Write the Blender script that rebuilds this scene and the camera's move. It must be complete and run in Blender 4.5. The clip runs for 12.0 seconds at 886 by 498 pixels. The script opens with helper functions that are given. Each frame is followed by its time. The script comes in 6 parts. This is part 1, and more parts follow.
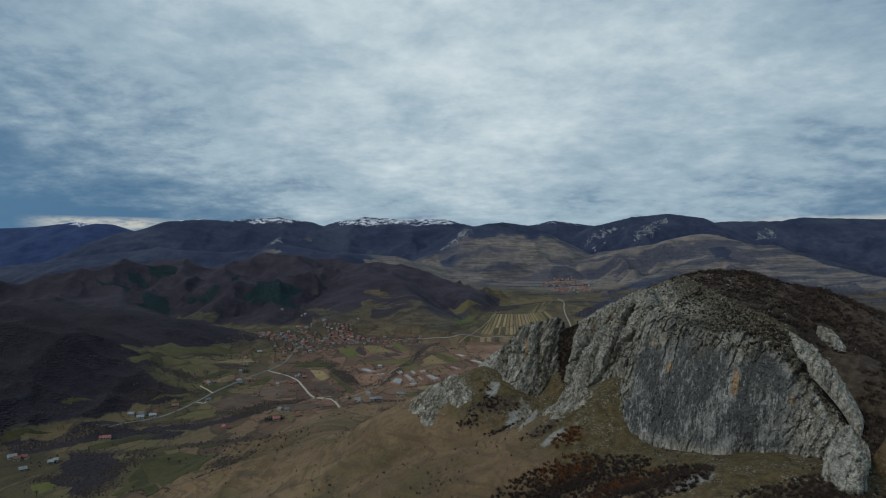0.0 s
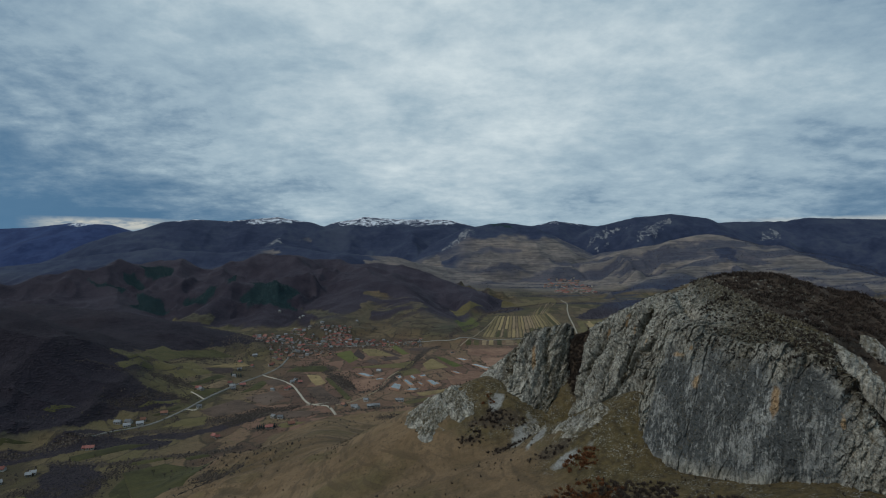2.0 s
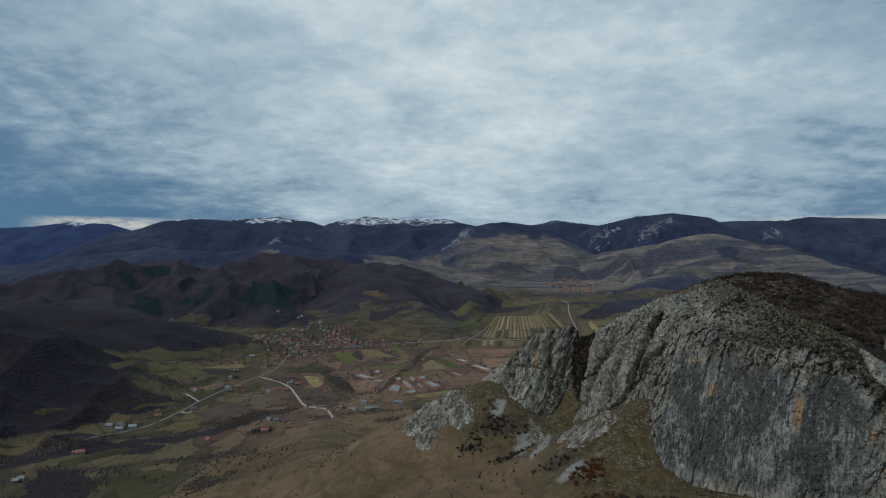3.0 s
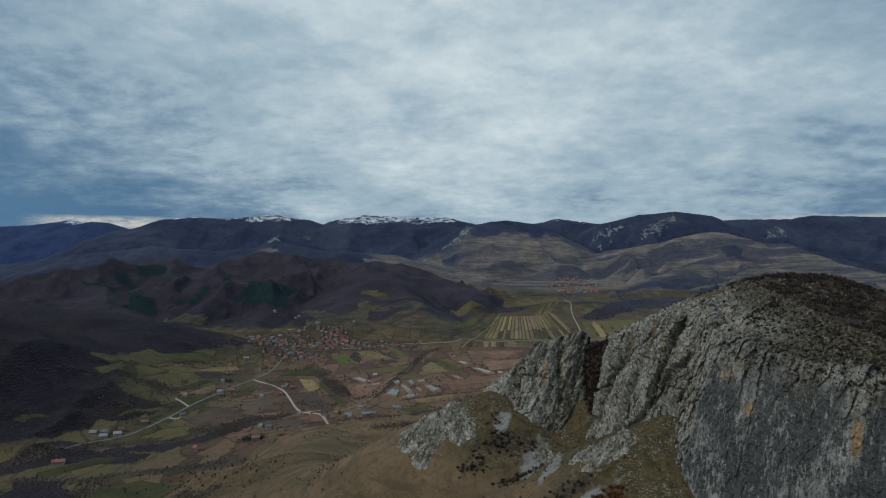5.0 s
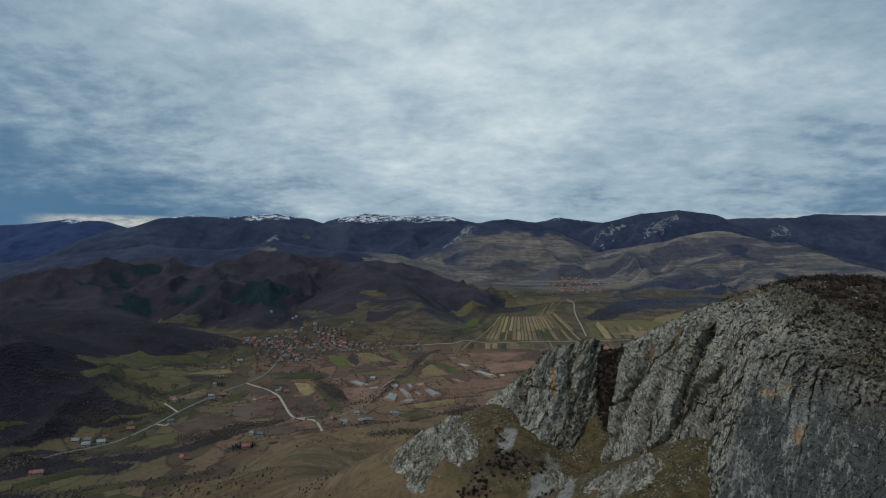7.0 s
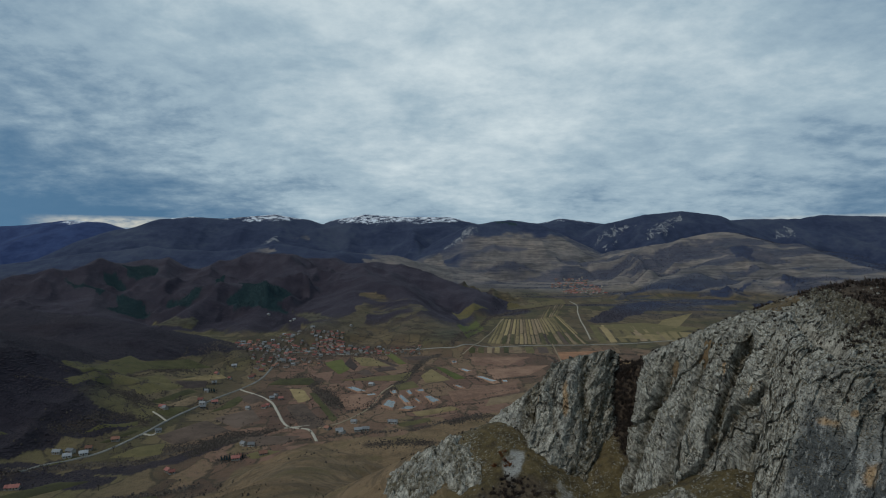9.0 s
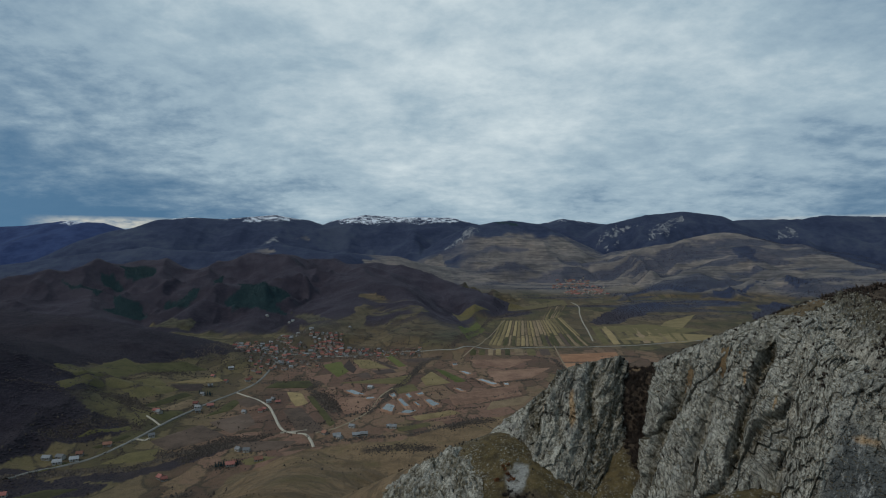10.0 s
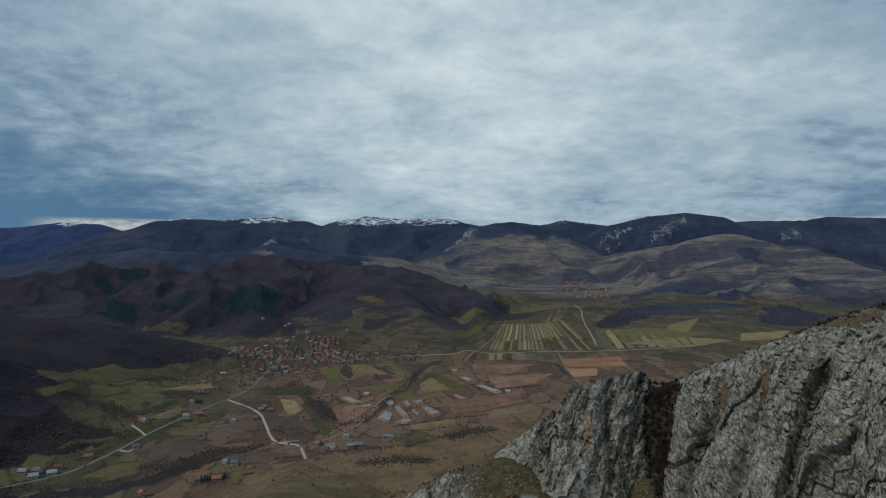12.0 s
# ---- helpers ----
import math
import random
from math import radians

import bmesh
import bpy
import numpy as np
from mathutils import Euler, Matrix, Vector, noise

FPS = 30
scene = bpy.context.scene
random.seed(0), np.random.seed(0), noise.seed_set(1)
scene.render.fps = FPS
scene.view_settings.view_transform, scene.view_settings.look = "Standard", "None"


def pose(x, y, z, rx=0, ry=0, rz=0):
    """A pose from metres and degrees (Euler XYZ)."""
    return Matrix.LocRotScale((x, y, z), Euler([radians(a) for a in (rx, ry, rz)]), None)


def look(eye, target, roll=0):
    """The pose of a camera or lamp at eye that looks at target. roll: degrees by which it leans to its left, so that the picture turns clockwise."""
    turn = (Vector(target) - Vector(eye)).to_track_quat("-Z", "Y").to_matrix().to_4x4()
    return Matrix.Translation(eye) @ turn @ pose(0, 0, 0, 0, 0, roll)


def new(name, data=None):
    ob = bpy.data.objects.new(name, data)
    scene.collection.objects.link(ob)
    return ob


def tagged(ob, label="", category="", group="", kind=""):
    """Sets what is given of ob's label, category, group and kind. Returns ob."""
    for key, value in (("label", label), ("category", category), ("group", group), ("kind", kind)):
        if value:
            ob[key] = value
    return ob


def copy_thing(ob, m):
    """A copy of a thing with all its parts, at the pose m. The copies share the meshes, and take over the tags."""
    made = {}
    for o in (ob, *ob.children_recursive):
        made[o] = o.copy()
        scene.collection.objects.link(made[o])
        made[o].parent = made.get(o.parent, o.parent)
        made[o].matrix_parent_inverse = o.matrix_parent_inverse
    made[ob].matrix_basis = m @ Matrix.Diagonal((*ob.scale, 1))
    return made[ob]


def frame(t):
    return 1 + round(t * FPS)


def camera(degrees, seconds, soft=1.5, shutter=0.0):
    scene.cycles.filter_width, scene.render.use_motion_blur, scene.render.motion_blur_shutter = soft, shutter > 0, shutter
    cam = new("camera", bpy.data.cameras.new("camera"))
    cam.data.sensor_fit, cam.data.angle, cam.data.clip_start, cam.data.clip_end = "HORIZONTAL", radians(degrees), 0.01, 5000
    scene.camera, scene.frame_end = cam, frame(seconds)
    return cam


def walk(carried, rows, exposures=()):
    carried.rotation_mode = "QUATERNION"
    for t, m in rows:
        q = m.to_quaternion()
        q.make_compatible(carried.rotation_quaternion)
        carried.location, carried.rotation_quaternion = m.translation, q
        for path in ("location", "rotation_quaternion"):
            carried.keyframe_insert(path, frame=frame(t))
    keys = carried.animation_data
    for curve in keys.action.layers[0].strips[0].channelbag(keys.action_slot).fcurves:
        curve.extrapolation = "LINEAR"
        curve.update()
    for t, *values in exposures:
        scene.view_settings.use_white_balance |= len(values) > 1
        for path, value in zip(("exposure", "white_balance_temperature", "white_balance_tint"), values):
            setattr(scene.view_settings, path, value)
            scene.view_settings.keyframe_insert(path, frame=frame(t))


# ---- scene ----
cam = camera(70, 12.0, soft=1.1)
PATH = [
    (0, pose(0.00, 0.00, 250.00, 90.297, 0, -0.000)),
    (0.5, pose(0.35, 10.52, 249.99, 90.328, 0, 0.024)),
    (1, pose(0.71, 21.01, 249.98, 90.374, 0, 0.056)),
    (1.5, pose(1.06, 31.48, 249.97, 90.380, 0, 0.095)),
    (2, pose(1.40, 41.92, 249.97, 90.352, 0, 0.124)),
    (2.5, pose(1.74, 52.33, 249.96, 90.308, 0, 0.124)),
    (3, pose(2.08, 62.71, 249.96, 90.295, 0, 0.142)),
    (5, pose(3.41, 103.96, 249.94, 90.190, 0, 0.220)),
    (5.5, pose(3.74, 114.20, 249.94, 90.152, 0, 0.220)),
    (6, pose(4.06, 124.41, 249.94, 90.127, 0, 0.240)),
    (6.5, pose(4.38, 134.60, 249.95, 90.107, 0, 0.284)),
    (7, pose(4.69, 144.76, 249.95, 90.098, 0, 0.303)),
    (9, pose(5.93, 185.11, 249.96, 90.216, 0, 0.427)),
    (9.5, pose(6.23, 195.13, 249.97, 90.253, 0, 0.458)),
    (10, pose(6.53, 205.12, 249.98, 90.271, 0, 0.490)),
    (10.5, pose(6.82, 215.08, 249.98, 90.327, 0, 0.483)),
    (11, pose(7.11, 225.01, 249.99, 90.337, 0, 0.488)),
    (11.5, pose(7.40, 234.92, 250.00, 90.379, 0, 0.485)),
    (12, pose(7.69, 244.80, 250.01, 90.420, 0, 0.516)),
]
walk(cam, PATH)

# ---- sky and light ----
world = bpy.data.worlds.new("overcast_sky")
scene.world = world
world.use_nodes = True
SUN_TURN, SUN_UP, VEIL_TURN = radians(-120), radians(46), radians(1)


def overcast(world):
    """Layered cloud seen in perspective over a clear sky."""
    tree = world.node_tree
    tree.nodes.clear()
    add, link = tree.nodes.new, tree.links.new

    def math_node(op, a, b=None, c=None):
        n = add("ShaderNodeMath")
        n.operation = op
        for k, v in enumerate((a, b, c)):
            if v is None:
                continue
            if isinstance(v, (int, float)):
                n.inputs[k].default_value = v
            else:
                link(v, n.inputs[k])
        return n.outputs[0]

    def noise_at(vec, scale, detail, rough, warp=0.0):
        n = add("ShaderNodeTexNoise")
        n.inputs["Scale"].default_value, n.inputs["Detail"].default_value = scale, detail
        n.inputs["Roughness"].default_value, n.inputs["Distortion"].default_value = rough, warp
        link(vec, n.inputs["Vector"])
        return n.outputs["Fac"]

    def ramp(fac, stops):
        n = add("ShaderNodeValToRGB")
        el = n.color_ramp.elements
        while len(el) < len(stops):
            el.new(0.5)
        for e, (p, c) in zip(el, stops):
            e.position, e.color = p, (*c, 1)
        link(fac, n.inputs[0])
        return n.outputs["Color"]

    def ramp_value(fac, stops):
        return ramp(fac, [(p, (v, v, v)) for p, v in stops])

    def mix(fac, a, b):
        n = add("ShaderNodeMix")
        n.data_type = "RGBA"
        link(fac, n.inputs[0])
        link(a, n.inputs[6])
        link(b, n.inputs[7])
        return n.outputs[2]

    coord = add("ShaderNodeTexCoord").outputs["Generated"]
    xyz = add("ShaderNodeSeparateXYZ")
    link(coord, xyz.inputs[0])
    up = math_node("ADD", math_node("MAXIMUM", xyz.outputs[2], 0.0), 0.25)
    px, py = math_node("DIVIDE", xyz.outputs[0], up), math_node("DIVIDE", xyz.outputs[1], up)
    plane = add("ShaderNodeCombineXYZ")
    link(px, plane.inputs[0])
    link(py, plane.inputs[1])
    plane = plane.outputs[0]
    band = add("ShaderNodeVectorMath")
    band.operation = "MULTIPLY"
    link(plane, band.inputs[0])
    band.inputs[1].default_value = (1.25, 1.3, 1)
    band = band.outputs[0]
    big = noise_at(band, 0.42, 3, 0.5, 0.5)
    mid = noise_at(band, 2.0, 8, 0.6, 0.25)
    fine = noise_at(band, 9.0, 6, 0.62, 0.1)
    # the veil is thinnest and brightest ahead
    veil_dir = Vector((math.sin(VEIL_TURN) * math.cos(0.2), math.cos(VEIL_TURN) * math.cos(0.2), math.sin(0.2)))
    dot = add("ShaderNodeVectorMath")
    dot.operation = "DOT_PRODUCT"
    link(coord, dot.inputs[0])
    dot.inputs[1].default_value = veil_dir
    glow = math_node("POWER", math_node("MAXIMUM", dot.outputs["Value"], 0.0), 9.0)
    tone = math_node("ADD", 0.55, math_node("MULTIPLY", math_node("SUBTRACT", big, 0.5), 0.5))
    tone = math_node("ADD", tone, math_node("MULTIPLY", math_node("SUBTRACT", mid, 0.5), 0.56))
    tone = math_node("ADD", tone, math_node("MULTIPLY", math_node("SUBTRACT", fine, 0.5), 0.24))
    tone = math_node("ADD", tone, math_node("MULTIPLY", glow, 0.22))
    low = math_node("SUBTRACT", 1.0, math_node("MINIMUM", math_node("MULTIPLY", math_node("MAXIMUM", xyz.outputs[2], 0.0), 3.6), 1.0))
    east = math_node("MINIMUM", math_node("MAXIMUM", math_node("MULTIPLY", xyz.outputs[0], 2.2), 0.0), 1.0)
    tone = math_node("SUBTRACT", tone, math_node("MULTIPLY", low, math_node("SUBTRACT", 0.18, math_node("MULTIPLY", east, 0.1))))
    cloud = ramp(tone, [(0.3, (0.125, 0.215, 0.31)), (0.47, (0.22, 0.325, 0.425)), (0.63, (0.35, 0.465, 0.545)), (0.84, (0.6, 0.695, 0.735))])
    # the deck breaks up low down, more so to the west
    low = math_node("SUBTRACT", 1.0, math_node("MINIMUM", math_node("MULTIPLY", xyz.outputs[2], 3.2), 1.0))
    west = math_node("MINIMUM", math_node("MAXIMUM", math_node("MULTIPLY", math_node("ADD", xyz.outputs[0], 0.1), -1.6), 0.0), 1.0)
    thin = math_node("MULTIPLY", low, math_node("ADD", 0.08, math_node("MULTIPLY", west, 0.3)))
    veil = ramp(math_node("SUBTRACT", tone, thin), [(0.2, (0.1, 0.1, 0.1)), (0.5, (1, 1, 1))])
    sky = add("ShaderNodeTexSky")
    sky.sky_type, sky.sun_disc, sky.sun_elevation, sky.sun_rotation = "NISHITA", False, SUN_UP, SUN_TURN
    lift = add("ShaderNodeVectorMath")
    lift.operation = "ADD"
    link(coord, lift.inputs[0])
    lift.inputs[1].default_value = (0, 0, 0.45)
    level = add("ShaderNodeVectorMath")
    level.operation = "NORMALIZE"
    link(lift.outputs[0], level.inputs[0])
    link(level.outputs[0], sky.inputs[0])
    dim = add("ShaderNodeMix")
    dim.data_type, dim.blend_type = "RGBA", "MULTIPLY"
    dim.inputs[0].default_value = 1.0
    link(sky.outputs[0], dim.inputs[6])
    dim.inputs[7].default_value = (0.052, 0.078, 0.08, 1)
    both = mix(veil, dim.outputs[2], cloud)
    # a clear warm strip under the edge of the deck
    strip = math_node("MULTIPLY", ramp_value(xyz.outputs[2], ((0.03, 0), (0.036, 1), (0.044, 1), (0.05, 0))),
                      ramp_value(math_node("MULTIPLY_ADD", xyz.outputs[0], 0.5, 0.5), ((0.22, 0), (0.245, 0.9), (0.285, 0.9), (0.31, 0), (0.69, 0), (0.75, 0.8), (0.81, 0.8))))
    strip = math_node("MULTIPLY", strip, ramp_value(fine, ((0.35, 0.3), (0.55, 1))))
    warm = add("ShaderNodeRGB")
    warm.outputs[0].default_value = (0.58, 0.58, 0.52, 1)
    both = mix(strip, both, warm.outputs[0])
    back = add("ShaderNodeBackground")
    link(both, back.inputs[0])
    back.inputs[1].default_value = 1.0
    out = add("ShaderNodeOutputWorld")
    link(back.outputs[0], out.inputs[0])


overcast(world)
sun_light = bpy.data.lights.new("sun", "SUN")
sun_light.energy, sun_light.angle, sun_light.color = 1.25, radians(14), (1.0, 0.94, 0.85)
sun = new("sun", sun_light)
sun.matrix_world = look((math.sin(SUN_TURN) * math.cos(SUN_UP) * 900, math.cos(SUN_TURN) * math.cos(SUN_UP) * 900, math.sin(SUN_UP) * 900), (0, 0, 0))


# ---- shape of the land ----
def lattice(ix, iy, seed):
    """A random number from 0 to 1 for each point of a square lattice."""
    n = (ix * 374761393 + iy * 668265263 + seed * 974711) & 0xFFFFFFFF
    n = ((n ^ (n >> 13)) * 1274126177) & 0xFFFFFFFF
    return ((n ^ (n >> 16)) & 0xFFFF) / 65535.0


def value_noise(x, y, seed=0):
    x0, y0 = np.floor(x), np.floor(y)
    u, v = x - x0, y - y0
    u, v = u * u * u * (u * (6 * u - 15) + 10), v * v * v * (v * (6 * v - 15) + 10)
    i, j = x0.astype(np.int64), y0.astype(np.int64)
    low = lattice(i, j, seed) * (1 - u) + lattice(i + 1, j, seed) * u
    high = lattice(i, j + 1, seed) * (1 - u) + lattice(i + 1, j + 1, seed) * u
    return low * (1 - v) + high * v


def fbm(x, y, size, octaves=4, seed=0, gain=0.5):
    """Layered noise, about -1 to 1, whose largest forms are size metres across."""
    total, weight, amp = 0.0, 0.0, 1.0
    x, y = np.asarray(x, float) / size, np.asarray(y, float) / size
    for k in range(octaves):
        total = total + amp * (2 * value_noise(x, y, seed + 17 * k) - 1)
        weight, amp = weight + amp, amp * gain
        x, y = 1.9 * x + 0.6 * y + 5.3, -0.6 * x + 1.9 * y + 1.7
    return total / weight


def ridged(x, y, size, octaves=3, seed=0):
    """Sharp crests and round hollows, 0 to 1."""
    total, weight, amp = 0.0, 0.0, 1.0
    x, y = np.asarray(x, float) / size, np.asarray(y, float) / size
    for k in range(octaves):
        total = total + amp * (1 - np.abs(2 * value_noise(x, y, seed + 31 * k) - 1))
        weight, amp = weight + amp, amp * 0.5
        x, y = 2 * x + 3.1, 2 * y + 7.7
    return total / weight


def smooth(a, b, v):
    s = np.clip((v - a) / (b - a), 0, 1)
    return s * s * (3 - 2 * s)


def smooth_max(a, b, k):
    h = np.clip(0.5 + 0.5 * (b - a) / k, 0, 1)
    return a + (b - a) * h + k * h * (1 - h)


def ridge(x, y, crest, slope, soft=30.0, spur=0.0, size=300.0, seed=0):
    """Height of a ridge that falls off from its crest line at a slope; spur roughens the flanks."""
    best = np.full(np.shape(x), -1e9)
    far = np.full(np.shape(x), 1e9)
    for (ax, ay, az), (bx, by, bz) in zip(crest, crest[1:]):
        dx, dy = bx - ax, by - ay
        s = np.clip(((x - ax) * dx + (y - ay) * dy) / (dx * dx + dy * dy), 0, 1)
        d = np.hypot(x - ax - s * dx, y - ay - s * dy)
        z = az + s * (bz - az) - slope * (np.sqrt(d * d + soft * soft) - soft)
        best, far = np.maximum(best, z), np.minimum(far, d)
    if spur:
        best = best + spur * (ridged(x, y, size, 3, seed) - 0.62) * np.clip(far / (0.8 * size), 0, 1.6)
    return best


def line_side(x, y, line):
    """Signed distance to a polyline (positive on its left) and the share of the way along it."""
    far, side, along = np.full(np.shape(x), 1e9), np.zeros(np.shape(x)), np.zeros(np.shape(x))
    count = len(line) - 1
    for k in range(count):
        (ax, ay), (bx, by) = line[k][:2], line[k + 1][:2]
        dx, dy = bx - ax, by - ay
        s = np.clip(((x - ax) * dx + (y - ay) * dy) / (dx * dx + dy * dy), 0, 1)
        ex, ey = x - ax - s * dx, y - ay - s * dy
        d = np.hypot(ex, ey)
        near = d < far
        far = np.where(near, d, far)
        side = np.where(near, np.sign(dx * ey - dy * ex), side)
        along = np.where(near, (k + s) / count, along)
    return far * side, along


FAR_LEFT = [(-4522, 4850, 444), (-3742, 4850, 418), (-3396, 4850, 431), (-3136, 4850, 444), (-2833, 4850, 479), (-2546, 4800, 463), (-2320, 4750, 402), (-2032, 4700, 321)]
LEFT_RANGE = [(-2372, 4000, 239), (-2175, 4100, 330), (-2052, 4200, 392), (-1859, 4300, 460), (-1686, 4350, 478), (-1489, 4400, 469), (-1168, 4450, 500), (-981, 4500, 470), (-849, 4550, 436)]
SNOW_RANGE = [(-859, 4600, 438), (-743, 4650, 478), (-583, 4700, 514), (-353, 4700, 497), (25, 4700, 493), (253, 4650, 436), (477, 4600, 340)]
ROUND_HILL = [(-19, 3930, 231), (96, 4080, 336), (196, 4150, 415), (310, 4180, 437), (382, 4200, 448), (523, 4200, 431), (628, 4200, 381), (728, 4170, 296), (842, 4100, 199)]
SNOW_RIGHT = [(502, 4850, 366), (676, 4850, 457), (840, 4850, 492), (1161, 4850, 453), (1440, 4800, 365)]
MASSIF = [(928, 4600, 278), (1031, 4600, 393), (1134, 4600, 450), (1380, 4600, 508), (1627, 4600, 529), (1853, 4550, 501), (1993, 4500, 430), (2106, 4400, 308), (2212, 4300, 219)]
FAR_RIGHT = [(1975, 4850, 470), (2192, 4850, 487), (2582, 4850, 492), (2755, 4850, 518), (3101, 4850, 505), (3396, 4850, 505), (3968, 4850, 487), (4834, 4850, 453)]
PLATEAU = [(825, 4050, 193), (905, 4030, 214), (1053, 3960, 257), (1192, 3880, 280), (1348, 3780, 310), (1517, 3700, 358), (1557, 3620, 326), (1632, 3560, 298), (1750, 3480, 285), (1774, 3430, 287), (1790, 3280, 232), (1810, 3120, 199), (1865, 2950, 171), (1957, 2700, 129)]
PLATEAU_SPUR = [(1517, 3700, 345), (1394, 3350, 240), (1133, 3050, 165), (865, 2800, 104)]
PLATEAU_SPUR_2 = [(1774, 3430, 275), (1595, 2900, 151), (1268, 2600, 80)]
HILL_SPUR = [(379, 4200, 426), (310, 3950, 239), (278, 3700, 147), (173, 3450, 95)]
BACK_BAND = [(-2753, 3300, 182), (-2311, 3300, 182), (-1925, 3400, 225), (-1575, 3500, 271), (-1200, 3500, 256), (-888, 3500, 296), (-559, 3400, 240), (-263, 3500, 224), (19, 3600, 175)]
NEAR_LEFT = [(-1075, 1000, 220), (-923, 1050, 195), (-784, 1120, 159), (-733, 1200, 120), (-707, 1290, 76)]
LOBE = [(-1047, 1620, 122), (-817, 1540, 112), (-648, 1500, 92), (-528, 1500, 60), (-448, 1480, 40)]
LEFT_BACK = [(-1936, 2000, 173), (-1435, 2050, 156), (-1313, 2150, 167), (-1174, 2250, 187), (-1059, 2400, 205)]
CONIFER_HILL = [(-1081, 2450, 204), (-909, 2400, 190), (-759, 2400, 196), (-692, 2550, 216), (-601, 2650, 234), (-444, 2700, 229), (-288, 2600, 192), (-98, 2500, 154), (97, 2350, 107)]
CONIFER_SPUR = [(-759, 2400, 205), (-676, 2200, 161), (-704, 2000, 101), (-750, 1850, 63)]
CONIFER_SPUR_2 = [(-590, 2600, 243), (-551, 2250, 143), (-529, 1950, 70), (-522, 1750, 34)]
TERRACE_SPUR = [(-334, 2600, 215), (-180, 2150, 138), (-56, 1850, 79), (24, 1650, 46)]
TERRACE_SPUR_2 = [(-277, 2500, 187), (-270, 2100, 122), (-296, 1800, 68)]
LEFT_SPUR = [(-1174, 2250, 187), (-1097, 2000, 137), (-932, 1850, 88)]
# the crag hill: its top ridge, the grassy shoulder below the cliffs, and the line of the cliffs
TOP_RIDGE = [(52, 584, 128), (74, 588, 154), (106, 592, 174), (128, 590, 180), (166, 562, 199), (196, 498, 229), (228, 480, 234),
             (279, 482, 222), (336, 480, 203), (450, 465, 150), (620, 440, 80)]
TOP_SPUR = [(205, 480, 234), (196, 420, 215), (192, 370, 203), (196, 340, 188)]
TOP_SPUR_2 = [(192, 490, 229), (176, 450, 216), (166, 400, 202)]
TALUS = [(86, 496, 124), (62, 515, 130), (50, 533, 142), (38, 554, 150), (24, 556, 141), (5, 554, 121), (-31, 570, 92)]
GULLY = [(113, 578, 178), (109, 556, 168), (105, 534, 154), (99, 514, 138), (94, 500, 128)]
TALUS_2 = [(137, 444, 174), (124, 437, 165), (113, 422, 152), (104, 404, 140)]
SHOULDER = [(330, 380, 150), (256, 372, 158), (175, 300, 150), (111, 385, 132), (80, 410, 129), (30, 470, 108),
            (-14, 490, 97), (-85, 590, 77), (-130, 700, 55), (-150, 850, 26), (-175, 1000, 2)]
CLIFF = [(34, 575), (52, 556), (68, 542), (88, 536), (102, 530), (110, 500), (122, 474), (140, 456), (139, 434), (128, 410), (138, 382),
         (150, 358), (161, 341), (174, 329), (182, 312), (192, 302), (206, 332), (224, 368), (262, 398)]


# lines of the stream banks and of the scrub on the valley floor
STREAM = [[(-457, 897), (-411, 918), (-356, 928), (-339, 957), (-317, 980), (-273, 1003), (-247, 1026)], [(-117, 1152), (-94, 1248), (-67, 1374), (-42, 1514), (-15, 1561)], [(-226, 1341), (-233, 1304), (-196, 1219), (-167, 1160)],
          [(-560, 793), (-524, 812), (-457, 897)], [(-464, 795), (-392, 794), (-352, 817), (-288, 840), (-263, 857)], [(15, 1604), (56, 1767), (136, 2141), (196, 2236), (424, 2513)]]
SCRUB = [[(-465, 1039), (-444, 1066), (-416, 1056)], [(-499, 1123), (-479, 1145), (-437, 1126)], [(-491, 983), (-473, 1007), (-458, 1028)], [(-345, 970), (-303, 992), (-278, 1037)], [(-306, 954), (-268, 1026), (-232, 1048)],
         [(-206, 1268), (-175, 1203), (-151, 1160)], [(-220, 1113), (-194, 1098), (-180, 1089)], [(-95, 991), (-56, 1001), (-15, 1001)], [(12, 1084), (35, 1108), (67, 1121)], [(-505, 1296), (-483, 1331), (-472, 1352)],
         [(-377, 719), (-379, 761), (-377, 792)], [(-371, 656), (-368, 683), (-365, 702)], [(-452, 700), (-433, 710), (-409, 702)], [(-251, 696), (-218, 654), (-207, 673)], [(-262, 935), (-241, 950)]]


# the lower edge of the hilltop shrubs, and the wooded foot of the near slope
THICKET_EDGE = [(178, 545), (180, 478), (184, 440), (200, 404), (222, 376), (218, 345), (206, 312), (200, 240)]
